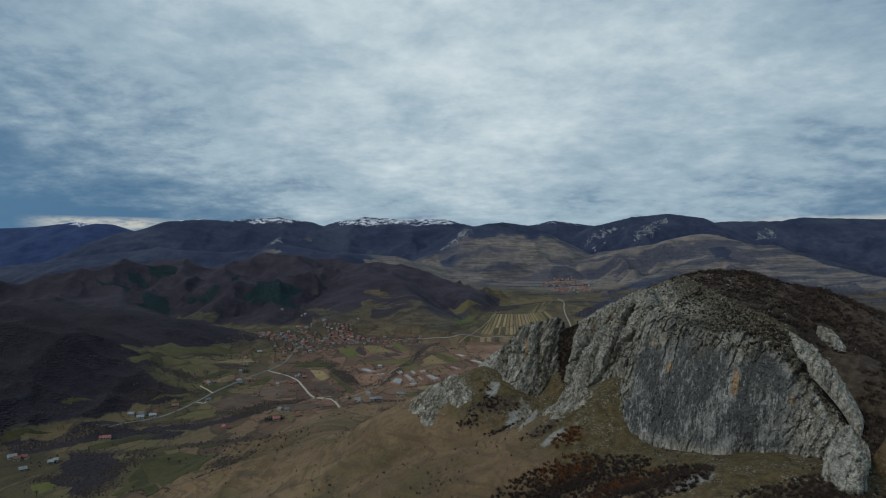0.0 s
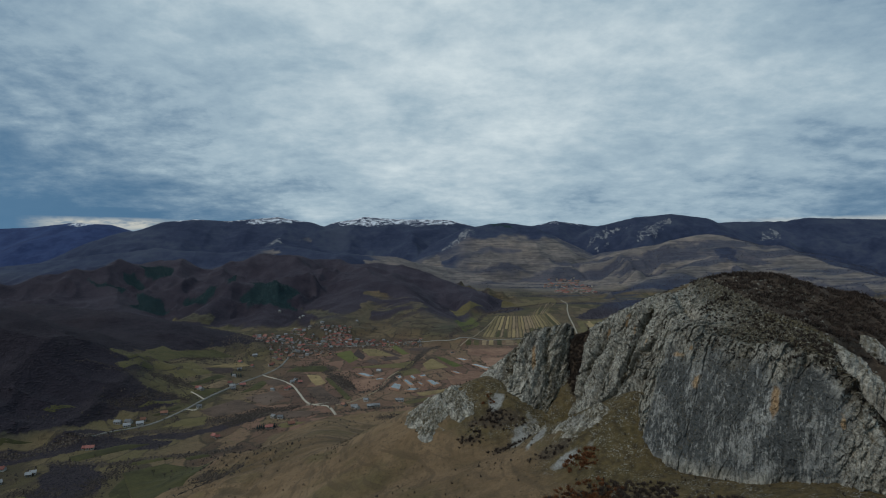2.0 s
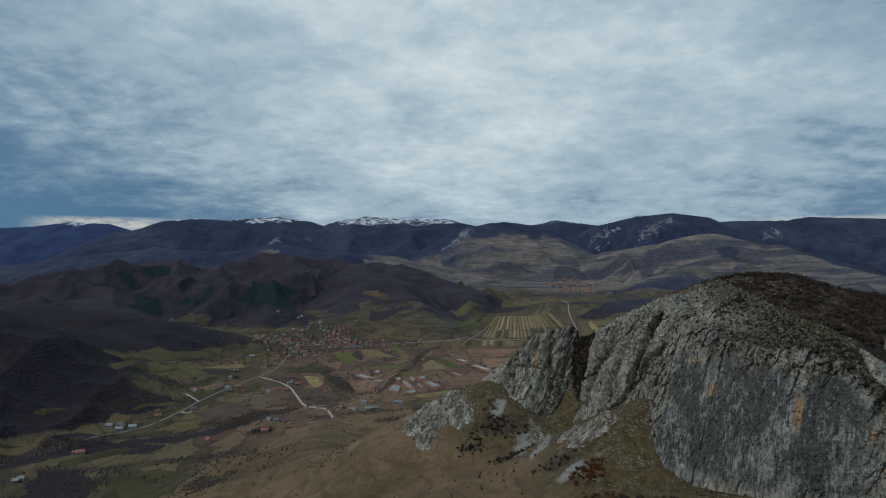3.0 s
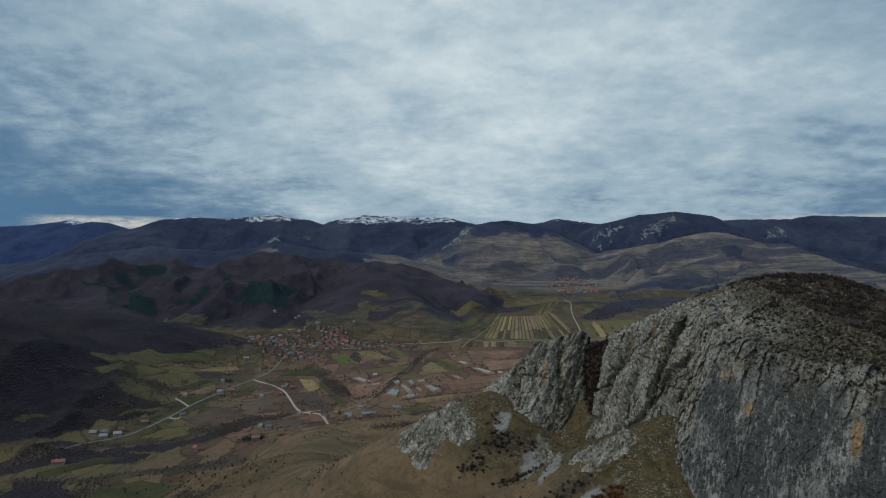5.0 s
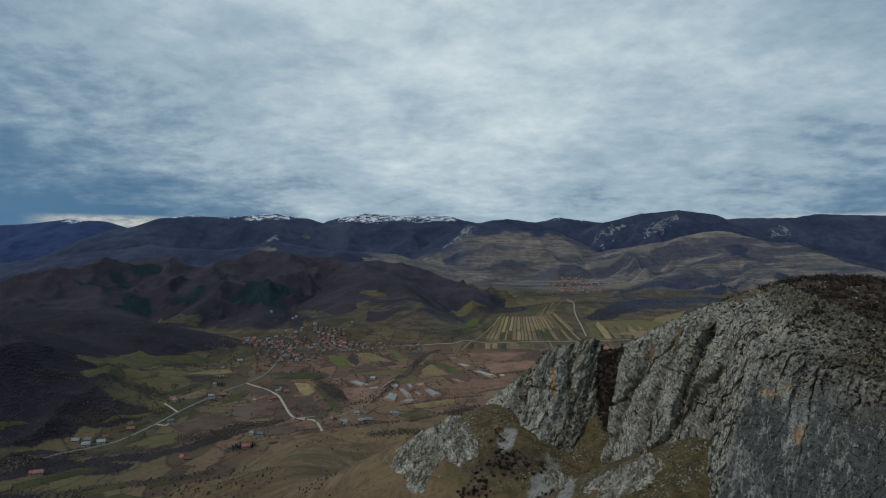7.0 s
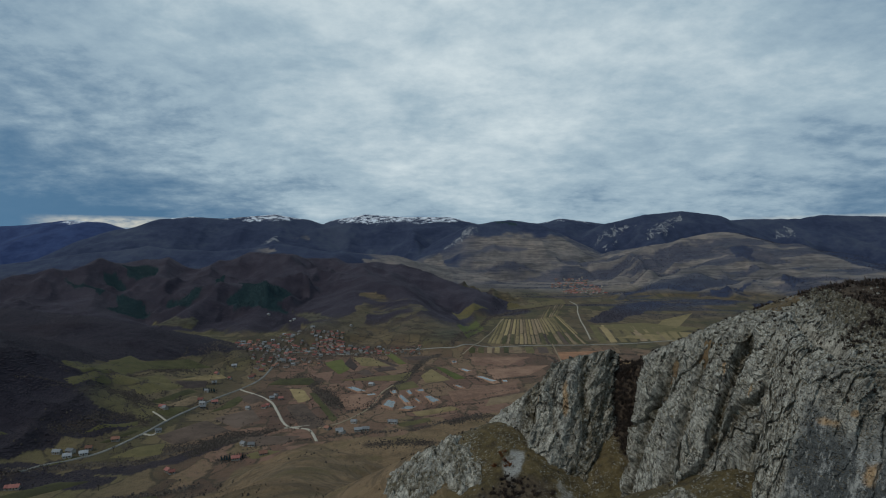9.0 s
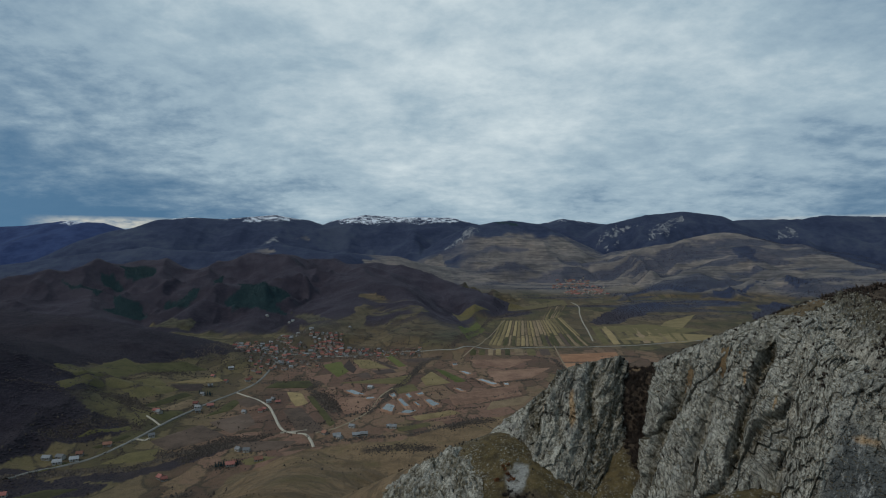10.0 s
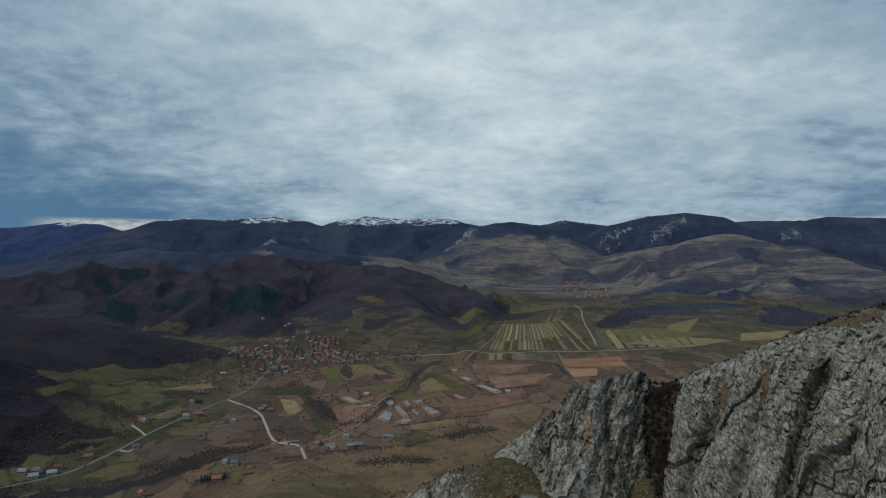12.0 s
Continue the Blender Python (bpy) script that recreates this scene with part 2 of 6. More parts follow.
# conifer plantations, clearings and open uplands, and dark copses of the far terraces
CONIFERS = [[(-690, 2290), (-640, 2250), (-554, 2180), (-506, 2199), (-453, 2105), (-504, 2065), (-468, 2053), (-455, 2035), (-506, 2016), (-558, 2029), (-607, 2009), (-651, 2066), (-616, 2107)],
            [(-767, 2369), (-775, 2281), (-728, 2173), (-792, 2108), (-839, 2118), (-849, 2103), (-782, 2028), (-737, 2056), (-703, 2171), (-747, 2304)],
            [(-1116, 2226), (-1089, 2253), (-1058, 2244), (-1028, 2215), (-1019, 2156), (-1052, 2153), (-1099, 2205)],
            [(-1118, 2356), (-1073, 2400), (-989, 2359), (-962, 2277), (-1011, 2258), (-1048, 2260)],
            [(-998, 2085), (-951, 2076), (-900, 2072), (-844, 1991), (-878, 1965), (-921, 1960), (-966, 1985), (-956, 2038)],
            [(-1186, 2147), (-1131, 2127), (-1023, 2086), (-1027, 2064), (-1118, 2106)], [(270, 4190), (330, 4160), (420, 4160), (440, 4120), (300, 4130)]]
CLEARINGS = [[(-820, 1957), (-721, 1891), (-678, 1911), (-676, 1855), (-740, 1830), (-800, 1880)], [(-760, 1800), (-690, 1790), (-600, 1760), (-520, 1720), (-500, 1680), (-600, 1690), (-700, 1740)],
             [(-450, 2045), (-375, 1999), (-297, 1839), (-356, 1879), (-428, 2022)], [(-388, 1890), (-344, 1855), (-307, 1697), (-341, 1720)],
             [(-280, 1823), (-245, 1920), (-221, 1965), (-219, 1891), (-212, 1790), (-257, 1773)]]
TERRACES = [(-240, 2080), (-190, 2100), (-120, 2060), (-81, 2030), (-63, 1864), (-71, 1745), (-10, 1691), (-22, 1614), (-188, 1663), (-235, 1718), (-225, 1819), (-235, 1972)]
OPEN_UPLAND = [[(-1900, 3250), (-1830, 3290), (-1645, 3345), (-1573, 3330), (-1600, 3230), (-1800, 3180)], [(-1864, 3756), (-1558, 3453), (-1527, 3402), (-1677, 3405)], [(-1251, 3407), (-900, 3420), (-880, 3380), (-1230, 3356)],
               [(-419, 3344), (-262, 3452), (-37, 3834), (24, 3427), (0, 3000), (-120, 2900), (-280, 3100)], [(-1015, 4197), (-838, 4284), (-874, 4201), (-989, 4163)]]
COPSES = [[(430, 2096), (583, 2429), (744, 2569), (816, 2485), (652, 2278), (503, 2064), (433, 2042)], [(1027, 2694), (1143, 2720), (1266, 2739), (1089, 2649), (1031, 2664)],
          [(1099, 2453), (1218, 2495), (1234, 2260), (1120, 2060), (985, 2061), (949, 2151), (1024, 2321)], [(1409, 3359), (1509, 3337), (1425, 3113), (1366, 3205)], [(1423, 2873), (1465, 2785), (1371, 2659), (1346, 2730)]]
SCARS = [[(950, 4330), (1007, 4461), (1178, 4538), (1325, 4521), (1229, 4452), (1021, 4366)], [(1000, 4280), (1139, 4395), (1117, 4342), (1014, 4250)], [(1293, 4300), (1464, 4482), (1595, 4531), (1589, 4434), (1397, 4237), (1269, 4200)],
         [(2200, 4450), (2350, 4700), (2469, 4684), (2400, 4500), (2225, 4296)], [(-1150, 4000), (-1104, 4075), (-1044, 4107), (-1000, 4060), (-1060, 3960)], [(-40, 3883), (60, 4000), (182, 4120), (220, 4040), (66, 3866)]]
EAST_WOOD = [(800, 4150), (905, 4080), (1053, 4010), (1192, 3930), (1348, 3830), (1450, 3790), (1517, 3760), (1600, 3660), (1640, 3600), (1760, 3520), (1800, 3440), (1810, 3300), (1840, 3130), (1900, 2960), (2000, 2700),
             (2600, 2300), (6000, 2600), (6000, 7500), (450, 7500), (450, 4500), (760, 4330)]
DRY_SLOPE = [(-235, 480), (-226, 560), (-218, 630), (-212, 700), (-222, 800), (-240, 900), (-204, 938), (-165, 990), (-112, 1017), (-58, 1030), (-17, 1073), (52, 1128), (140, 1170), (400, 1170), (700, 900), (600, 150), (-180, 150)]
WOOD_LOBE = [(-640, 1190), (-588, 1285), (-530, 1345), (-505, 1400), (-450, 1485), (-425, 1545), (-440, 1620), (-700, 1750), (-1000, 1700), (-900, 1250)]
WOOD_FOOT = [(-657, 941), (-587, 991), (-522, 1056), (-476, 1038), (-433, 1070), (-417, 1064), (-468, 1001), (-494, 918), (-518, 875), (-544, 843), (-571, 819), (-800, 820), (-900, 1100), (-640, 1190)]
DELLS = [[(-467, 872), (-446, 894), (-401, 892), (-355, 886), (-365, 850), (-449, 847)], [(-563, 1047), (-531, 1064), (-473, 1052), (-455, 1059), (-427, 1061), (-409, 1040), (-456, 991), (-481, 967), (-493, 950)], [(-418, 892), (-407, 912), (-354, 925), (-331, 941), (-301, 989), (-275, 1026), (-259, 1003), (-288, 957), (-324, 913), (-348, 893)],
         [(-467, 789), (-406, 793), (-379, 747), (-365, 702), (-375, 663), (-434, 701), (-441, 746)], [(-562, 806), (-531, 822), (-505, 853), (-484, 898), (-448, 924), (-438, 903), (-469, 829), (-499, 806), (-527, 784)]]


def inside(x, y, poly):
    """Whether points lie in a polygon."""
    hit = np.zeros(np.shape(x), bool)
    for (ax, ay), (bx, by) in zip(poly, poly[1:] + poly[:1]):
        hit ^= ((ay > y) != (by > y)) & (x < (bx - ax) * (y - ay) / (by - ay + 1e-9) + ax)
    return hit


def patches(x, y, polys, waver=14.0, size=70.0):
    """Whether points lie in any of the polygons, with wavering edges."""
    wx, wy = x + waver * fbm(x, y, size, 3, 121), y + waver * fbm(x, y, size, 3, 122)
    hit = np.zeros(np.shape(x), bool)
    for poly in polys:
        hit |= inside(wx, wy, poly)
    return hit.astype(float)


def valley_floor(x, y):
    z = 0.036 * np.clip(y - 1150, 0, 3000) - 0.006 * np.clip(1000 - y, 0, 800) + 9 * smooth(820, 1250, y)
    z = z + 56 * smooth(-330, -680, x + 0.12 * (y - 1250)) * smooth(900, 1150, y) * smooth(1900, 1500, y)
    return z + 2.5 * fbm(x, y, 260, 3, 3) + 22 * smooth(1900, 3300, y) * np.clip((x - 500) / 900, 0, 1)


def crag_hill(x, y):
    low = ridge(x, y, SHOULDER, 0.36, 30, 9, 70, 41)
    low = smooth_max(low, smooth_max(ridge(x, y, TALUS, 0.55, 12), np.maximum(ridge(x, y, TALUS_2, 0.6, 8), ridge(x, y, GULLY, 0.8, 4)), 4), 8) + 1.6 * fbm(x, y, 34, 4, 42)
    high = smooth_max(ridge(x, y, TOP_RIDGE, 0.72, 22), ridge(x, y, TOP_SPUR, 0.6, 28), 8)
    high = smooth_max(high, ridge(x, y, TOP_SPUR_2, 0.6, 28), 8) + 1.2 * fbm(x, y, 22, 4, 43)
    side, along = line_side(x, y, CLIFF)
    cut = smooth(0.0, 0.06, along) * smooth(1.0, 0.92, along)
    mix = 1 + (smooth(5, 22, side) - 1) * cut
    return low + (smooth_max(high, low, 4) - low) * mix


def land(x, y):
    """Height of the ground."""
    x, y = np.asarray(x, float), np.asarray(y, float)
    wx, wy = x + 22 * fbm(x, y, 240, 2, 11), y + 22 * fbm(x, y, 240, 2, 12)
    h = valley_floor(x, y)
    for crest, slope, soft, spur, size, seed in (
            (FAR_LEFT, 0.42, 60, 110, 600, 1), (LEFT_RANGE, 0.46, 60, 130, 480, 2), (SNOW_RANGE, 0.46, 60, 170, 520, 3),
            (SNOW_RIGHT, 0.45, 60, 110, 500, 4), (FAR_RIGHT, 0.45, 60, 190, 520, 5), (MASSIF, 0.62, 40, 150, 330, 6),
            (ROUND_HILL, 0.5, 60, 90, 340, 7), (HILL_SPUR, 0.36, 40, 30, 200, 8), (PLATEAU, 0.3, 50, 110, 380, 9),
            (PLATEAU_SPUR, 0.28, 40, 80, 200, 10), (PLATEAU_SPUR_2, 0.28, 40, 80, 210, 15), (BACK_BAND, 0.34, 40, 80, 360, 16),
            (NEAR_LEFT, 0.5, 50, 40, 190, 17), (LOBE, 0.36, 40, 26, 150, 18), (LEFT_BACK, 0.38, 30, 120, 230, 19),
            (LEFT_SPUR, 0.36, 30, 40, 160, 20), (CONIFER_HILL, 0.38, 30, 130, 240, 21), (CONIFER_SPUR, 0.45, 15, 70, 130, 22),
            (CONIFER_SPUR_2, 0.45, 15, 70, 140, 23), (TERRACE_SPUR, 0.38, 30, 34, 150, 24), (TERRACE_SPUR_2, 0.4, 30, 34, 140, 25)):
        h = smooth_max(h, ridge(wx, wy, crest, slope, soft, spur, size, seed), 14)
    folds = (ridged(wx + 0.3 * wy, wy, 330, 3, 61) - 0.62) * smooth(25, 110, h - valley_floor(x, y)) * smooth(4450, 4000, y) * smooth(1350, 1700, y)
    h = h + 110 * folds * (1 - 0.5 * smooth(200, 500, x)) * (1 - 0.75 * smooth(2500, 2900, y))
    return smooth_max(h, crag_hill(x, y), 6)


def cover(x, y, z):
    """What grows where: shares of bare woods, conifers, green grass, snow and open rock."""
    x, y = np.asarray(x, float), np.asarray(y, float)
    rough = fbm(x, y, 120, 4, 71)
    floor = valley_floor(x, y)
    hills = np.full(x.shape, -1e9)
    for crest, slope in ((NEAR_LEFT, 0.5), (LOBE, 0.36), (LEFT_BACK, 0.34), (LEFT_SPUR, 0.36), (CONIFER_HILL, 0.34), (CONIFER_SPUR, 0.4), (CONIFER_SPUR_2, 0.4), (TERRACE_SPUR, 0.38), (TERRACE_SPUR_2, 0.4)):
        hills = np.maximum(hills, ridge(x, y, crest, slope, 40))
    wood = smooth(2, 14, hills - floor + 10 * rough)
    village = smooth(-520, -440, x) * smooth(1900, 1750, y) * smooth(1400, 1500, y)
    wood = wood * (1 - village)
    wood = np.maximum(wood, 0.95 * inside(x + 18 * fbm(x, y, 40, 3, 79), y + 18 * fbm(x, y, 40, 3, 80), WOOD_FOOT))
    wood = np.maximum(wood, 0.9 * patches(x, y, DELLS, 12, 30))
    wood = np.maximum(wood, inside(x + 18 * fbm(x, y, 40, 3, 79), y + 18 * fbm(x, y, 40, 3, 80), WOOD_LOBE))
    broken = patches(x, y, [TERRACES], 45, 80) * smooth(-0.22, 0.02, fbm(x * 0.6, y * 1.3, 70, 4, 87))
    wood = wood * (1 - patches(x, y, CLEARINGS)) * (1 - broken)
    far = smooth(2650, 2900, y + 0.12 * x) * smooth(120, -60, x - 0.1 * (y - 3000) + 120 * rough)
    lanes = smooth(0.1, 0.25, fbm(x * 0.4, y * 1.5, 260, 5, 72)) * smooth(330, 200, z) * smooth(4000, 3600, y)
    wood = np.maximum(wood, far * (1 - 0.8 * lanes) * (1 - patches(x, y, OPEN_UPLAND, 40, 120)))
    wood = np.maximum(wood, patches(x, y, [EAST_WOOD], 30, 160))
    wood = np.maximum(wood, smooth(-850, -1000, x + 60 * rough) * smooth(1900, 2200, y))
    wood = np.maximum(wood, smooth(320, 345, z + 50 * rough) * smooth(3700, 3900, y) * smooth(1000, 900, x))
    strips = smooth(0.02, 0.16, fbm(x * 0.3, y * 1.6, 110, 5, 73)) * smooth(2000, 2400, y) * smooth(100, 400, x + 0.2 * (y - 3000))
    wood = np.maximum(wood, 0.65 * strips * (1 - smooth(4250, 4400, y)))
    wood = np.maximum(wood, 0.95 * patches(x, y, COPSES, 25, 80))
    belt = smooth(560, 640, x - 0.1 * (y - 2000)) * smooth(2300, 2420, y - 0.1 * (x - 600)) * smooth(2950, 2800, y) * smooth(1150, 1050, x)
    wood = np.maximum(wood, 0.9 * belt * smooth(-0.12, 0.06, fbm(x * 0.28, y * 1.5, 120, 5, 78)))
    conifer = np.zeros(x.shape)
    conifer = np.maximum(conifer, patches(x, y, CONIFERS, 16, 60))
    crown_snow = smooth(330, 150, x) * (1 - 0.6 * smooth(-700, -900, x))
    snow = smooth(415, 490, z + 22 * crown_snow + 40 * fbm(x, y, 160, 3, 75)) * smooth(4180, 4300, y) * smooth(1300, 1000, x)
    stone = patches(x, y, SCARS, 40, 90)
    left = smooth(-250, -400, x + 0.05 * (y - 1000) + 40 * rough)
    north = 1.5 * smooth(1560, 1700, y + 60 * rough)
    green = np.clip(0.25 * smooth(0.0, 0.3, rough) + 0.9 * left + 0.5 * north, 0, 1) * smooth(110, 40, z - floor) * smooth(3600, 3000, y)
    return wood, conifer, green, snow, stone


def near_cover(x, y):
    """Open scree, stony turf and painted shade under shrubs on the crag hill."""
    x, y = np.asarray(x, float), np.asarray(y, float)
    scree = np.zeros(x.shape)
    for cx, cy, rx, ry, turn in ((41, 521, 5, 10, -0.3), (56, 482, 6, 20, -0.35), (70, 403, 14, 4, 0.25), (121, 306, 13, 5, 0.2), (62, 455, 4, 14, -0.4)):
        u = (x - cx) * math.cos(turn) + (y - cy) * math.sin(turn)
        v = -(x - cx) * math.sin(turn) + (y - cy) * math.cos(turn)
        scree = np.maximum(scree, smooth(1.15, 0.8, np.hypot(u / rx, v / ry) + 0.9 * fbm(x, y, 10, 4, 81)))
    top = smooth(70, 45, np.hypot(x - 180, 0.8 * (y - 420))) * smooth(-4, 6, line_side(x, y, CLIFF)[0])
    foot = smooth(-90, -50, line_side(x, y, CLIFF)[0]) * smooth(4, -2, line_side(x, y, CLIFF)[0])
    rocky = np.clip(top + 0.95 * foot, 0, 1) * smooth(620, 590, y) * smooth(-12, 24, x + 14 * fbm(x, y, 25, 3, 83))
    edge = line_side(x, y, THICKET_EDGE)[0] + 7 * fbm(x, y, 18, 3, 101)
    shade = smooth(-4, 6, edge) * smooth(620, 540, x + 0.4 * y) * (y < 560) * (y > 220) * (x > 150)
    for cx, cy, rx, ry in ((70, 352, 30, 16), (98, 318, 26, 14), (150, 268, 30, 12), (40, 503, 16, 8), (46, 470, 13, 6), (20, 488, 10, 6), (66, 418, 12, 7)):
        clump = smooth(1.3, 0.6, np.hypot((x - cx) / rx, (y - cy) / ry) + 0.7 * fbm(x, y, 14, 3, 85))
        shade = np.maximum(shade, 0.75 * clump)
    # the dark of the notch, painted on its floor
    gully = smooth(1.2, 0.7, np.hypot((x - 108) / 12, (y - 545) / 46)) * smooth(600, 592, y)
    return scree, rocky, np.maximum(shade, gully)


# ---- materials ----
def material(name, rough=0.9):
    m = bpy.data.materials.new(name)
    m.use_nodes = True
    bsdf = m.node_tree.nodes["Principled BSDF"]
    bsdf.inputs["Roughness"].default_value = rough
    bsdf.inputs["Specular IOR Level"].default_value = 0.2
    return m, m.node_tree, bsdf


class Nodes:
    """Short hands for building a node tree."""

    def __init__(self, tree):
        self.tree = tree
        self.geo = tree.nodes.new("ShaderNodeNewGeometry")
        self.pos = self.geo.outputs["Position"]

    def link(self, a, b):
        self.tree.links.new(a, b)

    def put(self, socket, v):
        if isinstance(v, (int, float)):
            socket.default_value = v
        elif isinstance(v, tuple):
            socket.default_value = (*v, 1) if len(v) == 3 and socket.type == "RGBA" else v
        else:
            self.link(v, socket)

    def math(self, op, a, b=0.0, clamp=False):
        n = self.tree.nodes.new("ShaderNodeMath")
        n.operation, n.use_clamp = op, clamp
        self.put(n.inputs[0], a)
        self.put(n.inputs[1], b)
        return n.outputs[0]

    def scaled(self, vec, sx, sy, sz):
        n = self.tree.nodes.new("ShaderNodeVectorMath")
        n.operation = "MULTIPLY"
        self.link(vec, n.inputs[0])
        n.inputs[1].default_value = (sx, sy, sz)
        return n.outputs[0]

    def noise(self, size, detail=4.0, rough=0.55, vec=None, warp=0.0):
        n = self.tree.nodes.new("ShaderNodeTexNoise")
        n.inputs["Scale"].default_value = 1.0 / size
        n.inputs["Detail"].default_value, n.inputs["Roughness"].default_value, n.inputs["Distortion"].default_value = detail, rough, warp
        self.link(vec or self.pos, n.inputs["Vector"])
        return n.outputs["Fac"]

    def tree_noise(self, size):
        n = self.tree.nodes.new("ShaderNodeTexNoise")
        n.inputs["Scale"].default_value, n.inputs["Detail"].default_value = 1.0 / size, 3.0
        self.link(self.pos, n.inputs["Vector"])
        return n.outputs["Color"]

    def cells(self, size, vec=None, feature="F1"):
        n = self.tree.nodes.new("ShaderNodeTexVoronoi")
        n.feature = feature
        n.inputs["Scale"].default_value = 1.0 / size
        self.link(vec or self.pos, n.inputs["Vector"])
        return n

    def ramp(self, fac, *stops):
        n = self.tree.nodes.new("ShaderNodeValToRGB")
        el = n.color_ramp.elements
        while len(el) < len(stops):
            el.new(0.5)
        for e, (p, c) in zip(el, stops):
            e.position, e.color = p, (*c, 1) if isinstance(c, tuple) else (c, c, c, 1)
        self.link(fac, n.inputs[0])
        return n.outputs["Color"]

    def mix(self, fac, a, b, blend="MIX"):
        n = self.tree.nodes.new("ShaderNodeMix")
        n.data_type, n.blend_type = "RGBA", blend
        self.put(n.inputs[0], fac)
        self.put(n.inputs[6], a)
        self.put(n.inputs[7], b)
        return n.outputs[2]

    def attr(self, name):
        n = self.tree.nodes.new("ShaderNodeAttribute")
        n.attribute_name = name
        return n.outputs["Fac"]

    def bump(self, height, depth, bsdf, strength=1.0):
        n = self.tree.nodes.new("ShaderNodeBump")
        n.inputs["Strength"].default_value, n.inputs["Distance"].default_value = strength, depth
        self.link(height, n.inputs["Height"])
        self.link(n.outputs[0], bsdf.inputs["Normal"])


def ground_material():
    m, tree, bsdf = material("hill_ground", 0.95)
    n = Nodes(tree)
    grain = n.noise(0.9, 6, 0.7)
    clump = n.noise(4.5, 5, 0.65)
    patch = n.noise(28, 7, 0.65, warp=0.5)
    wide = n.noise(150, 5, 0.55)
    fine = n.math("ADD", n.math("MULTIPLY", grain, 0.5), n.math("MULTIPLY", clump, 0.5))
    dry = n.ramp(n.math("ADD", n.math("MULTIPLY", wide, 0.45), n.math("ADD", n.math("MULTIPLY", patch, 0.3), n.math("MULTIPLY", fine, 0.25))),
                 (0.38, (0.085, 0.06, 0.03)), (0.46, (0.135, 0.09, 0.05)), (0.53, (0.185, 0.124, 0.07)), (0.62, (0.21, 0.145, 0.083)))
    # darker herb tufts, and faint green in the hollows
    dry = n.mix(n.ramp(n.noise(55, 6, 0.6, warp=0.4), (0.52, 0.0), (0.64, 0.6)), dry, (0.085, 0.072, 0.03))
    fleck = n.ramp(n.noise(2.2, 5, 0.7), (0.55, 0.0), (0.62, 0.8))
    dry = n.mix(n.math("MULTIPLY", fleck, n.ramp(n.noise(40, 5, 0.6), (0.42, 0.1), (0.58, 1.0))), dry, (0.06, 0.042, 0.025))
    path = n.noise(7, 4, 0.55, n.scaled(n.pos, 0.12, 0.12, 2.6), 0.2)
    dry = n.mix(n.ramp(path, (0.54, 0.0), (0.62, 0.55)), dry, (0.075, 0.053, 0.032))
    rill = n.noise(9, 6, 0.68, n.scaled(n.pos, 1.0, 0.4, 0.5), 0.5)
    dry = n.mix(n.ramp(rill, (0.53, 0.0), (0.62, 0.5)), dry, (0.07, 0.05, 0.03))
    # small parcels of the valley floor
    rows = n.tree.nodes.new("ShaderNodeMapping")
    n.link(n.pos, rows.inputs[0])
    rows.inputs["Rotation"].default_value = (0, 0, 0.5)
    rows.inputs["Scale"].default_value = (1.0, 0.42, 0.0)
    wavy = n.mix(0.12, rows.outputs[0], n.scaled(n.tree_noise(45), 300, 300, 0), "ADD")
    plot = n.cells(34, wavy)
    chance = n.tree.nodes.new("ShaderNodeSeparateColor")
    n.link(plot.outputs["Color"], chance.inputs[0])
    tone = n.math("ADD", n.math("MULTIPLY", chance.outputs[0], 0.75), n.math("MULTIPLY", n.math("SUBTRACT", patch, 0.25), 0.5))
    greens = n.ramp(tone, (0.1, (0.0420, 0.0370, 0.0215)), (0.3, (0.0739, 0.0655, 0.0310)), (0.5, (0.0672, 0.0554, 0.0310)), (0.65, (0.1050, 0.0899, 0.0413)), (0.8, (0.1218, 0.0941, 0.0516)), (0.95, (0.0714, 0.0521, 0.0361)))
    reds = n.ramp(tone, (0.1, (0.0882, 0.0538, 0.0396)), (0.4, (0.1554, 0.0882, 0.0628)), (0.7, (0.1932, 0.1134, 0.0791)), (0.95, (0.1344, 0.1050, 0.0516)))
    vale = n.mix(n.attr("green"), reds, greens)
    border = n.cells(34, wavy, "DISTANCE_TO_EDGE")
    seam = n.math("MULTIPLY", n.ramp(border.outputs["Distance"], (0.02, 1.0), (0.06, 0.0)), n.ramp(n.noise(22, 4, 0.6), (0.4, 0.0), (0.5, 0.85)))
    vale = n.mix(seam, vale, (0.05, 0.04, 0.026))
    vale = n.mix(n.ramp(n.noise(8, 6, 0.75), (0.52, 0.0), (0.62, 0.5)), vale, (0.06, 0.046, 0.03))
    high = n.mix(n.attr("green"), dry, n.ramp(patch, (0.38, (0.0396, 0.0351, 0.0269)), (0.48, (0.0651, 0.0603, 0.0403)), (0.56, (0.0845, 0.0756, 0.0526)), (0.64, (0.0581, 0.0486, 0.0370))))
    terrace = n.noise(9, 5, 0.6, n.scaled(n.pos, 0.1, 0.1, 1.3), 0.3)
    high = n.mix(n.math("MULTIPLY", n.math("MULTIPLY", n.attr("green"), n.ramp(terrace, (0.5, 0.0), (0.57, 0.8))), n.ramp(n.noise(40, 4, 0.6), (0.36, 0.3), (0.5, 1.0))), high, (0.036, 0.031, 0.024))
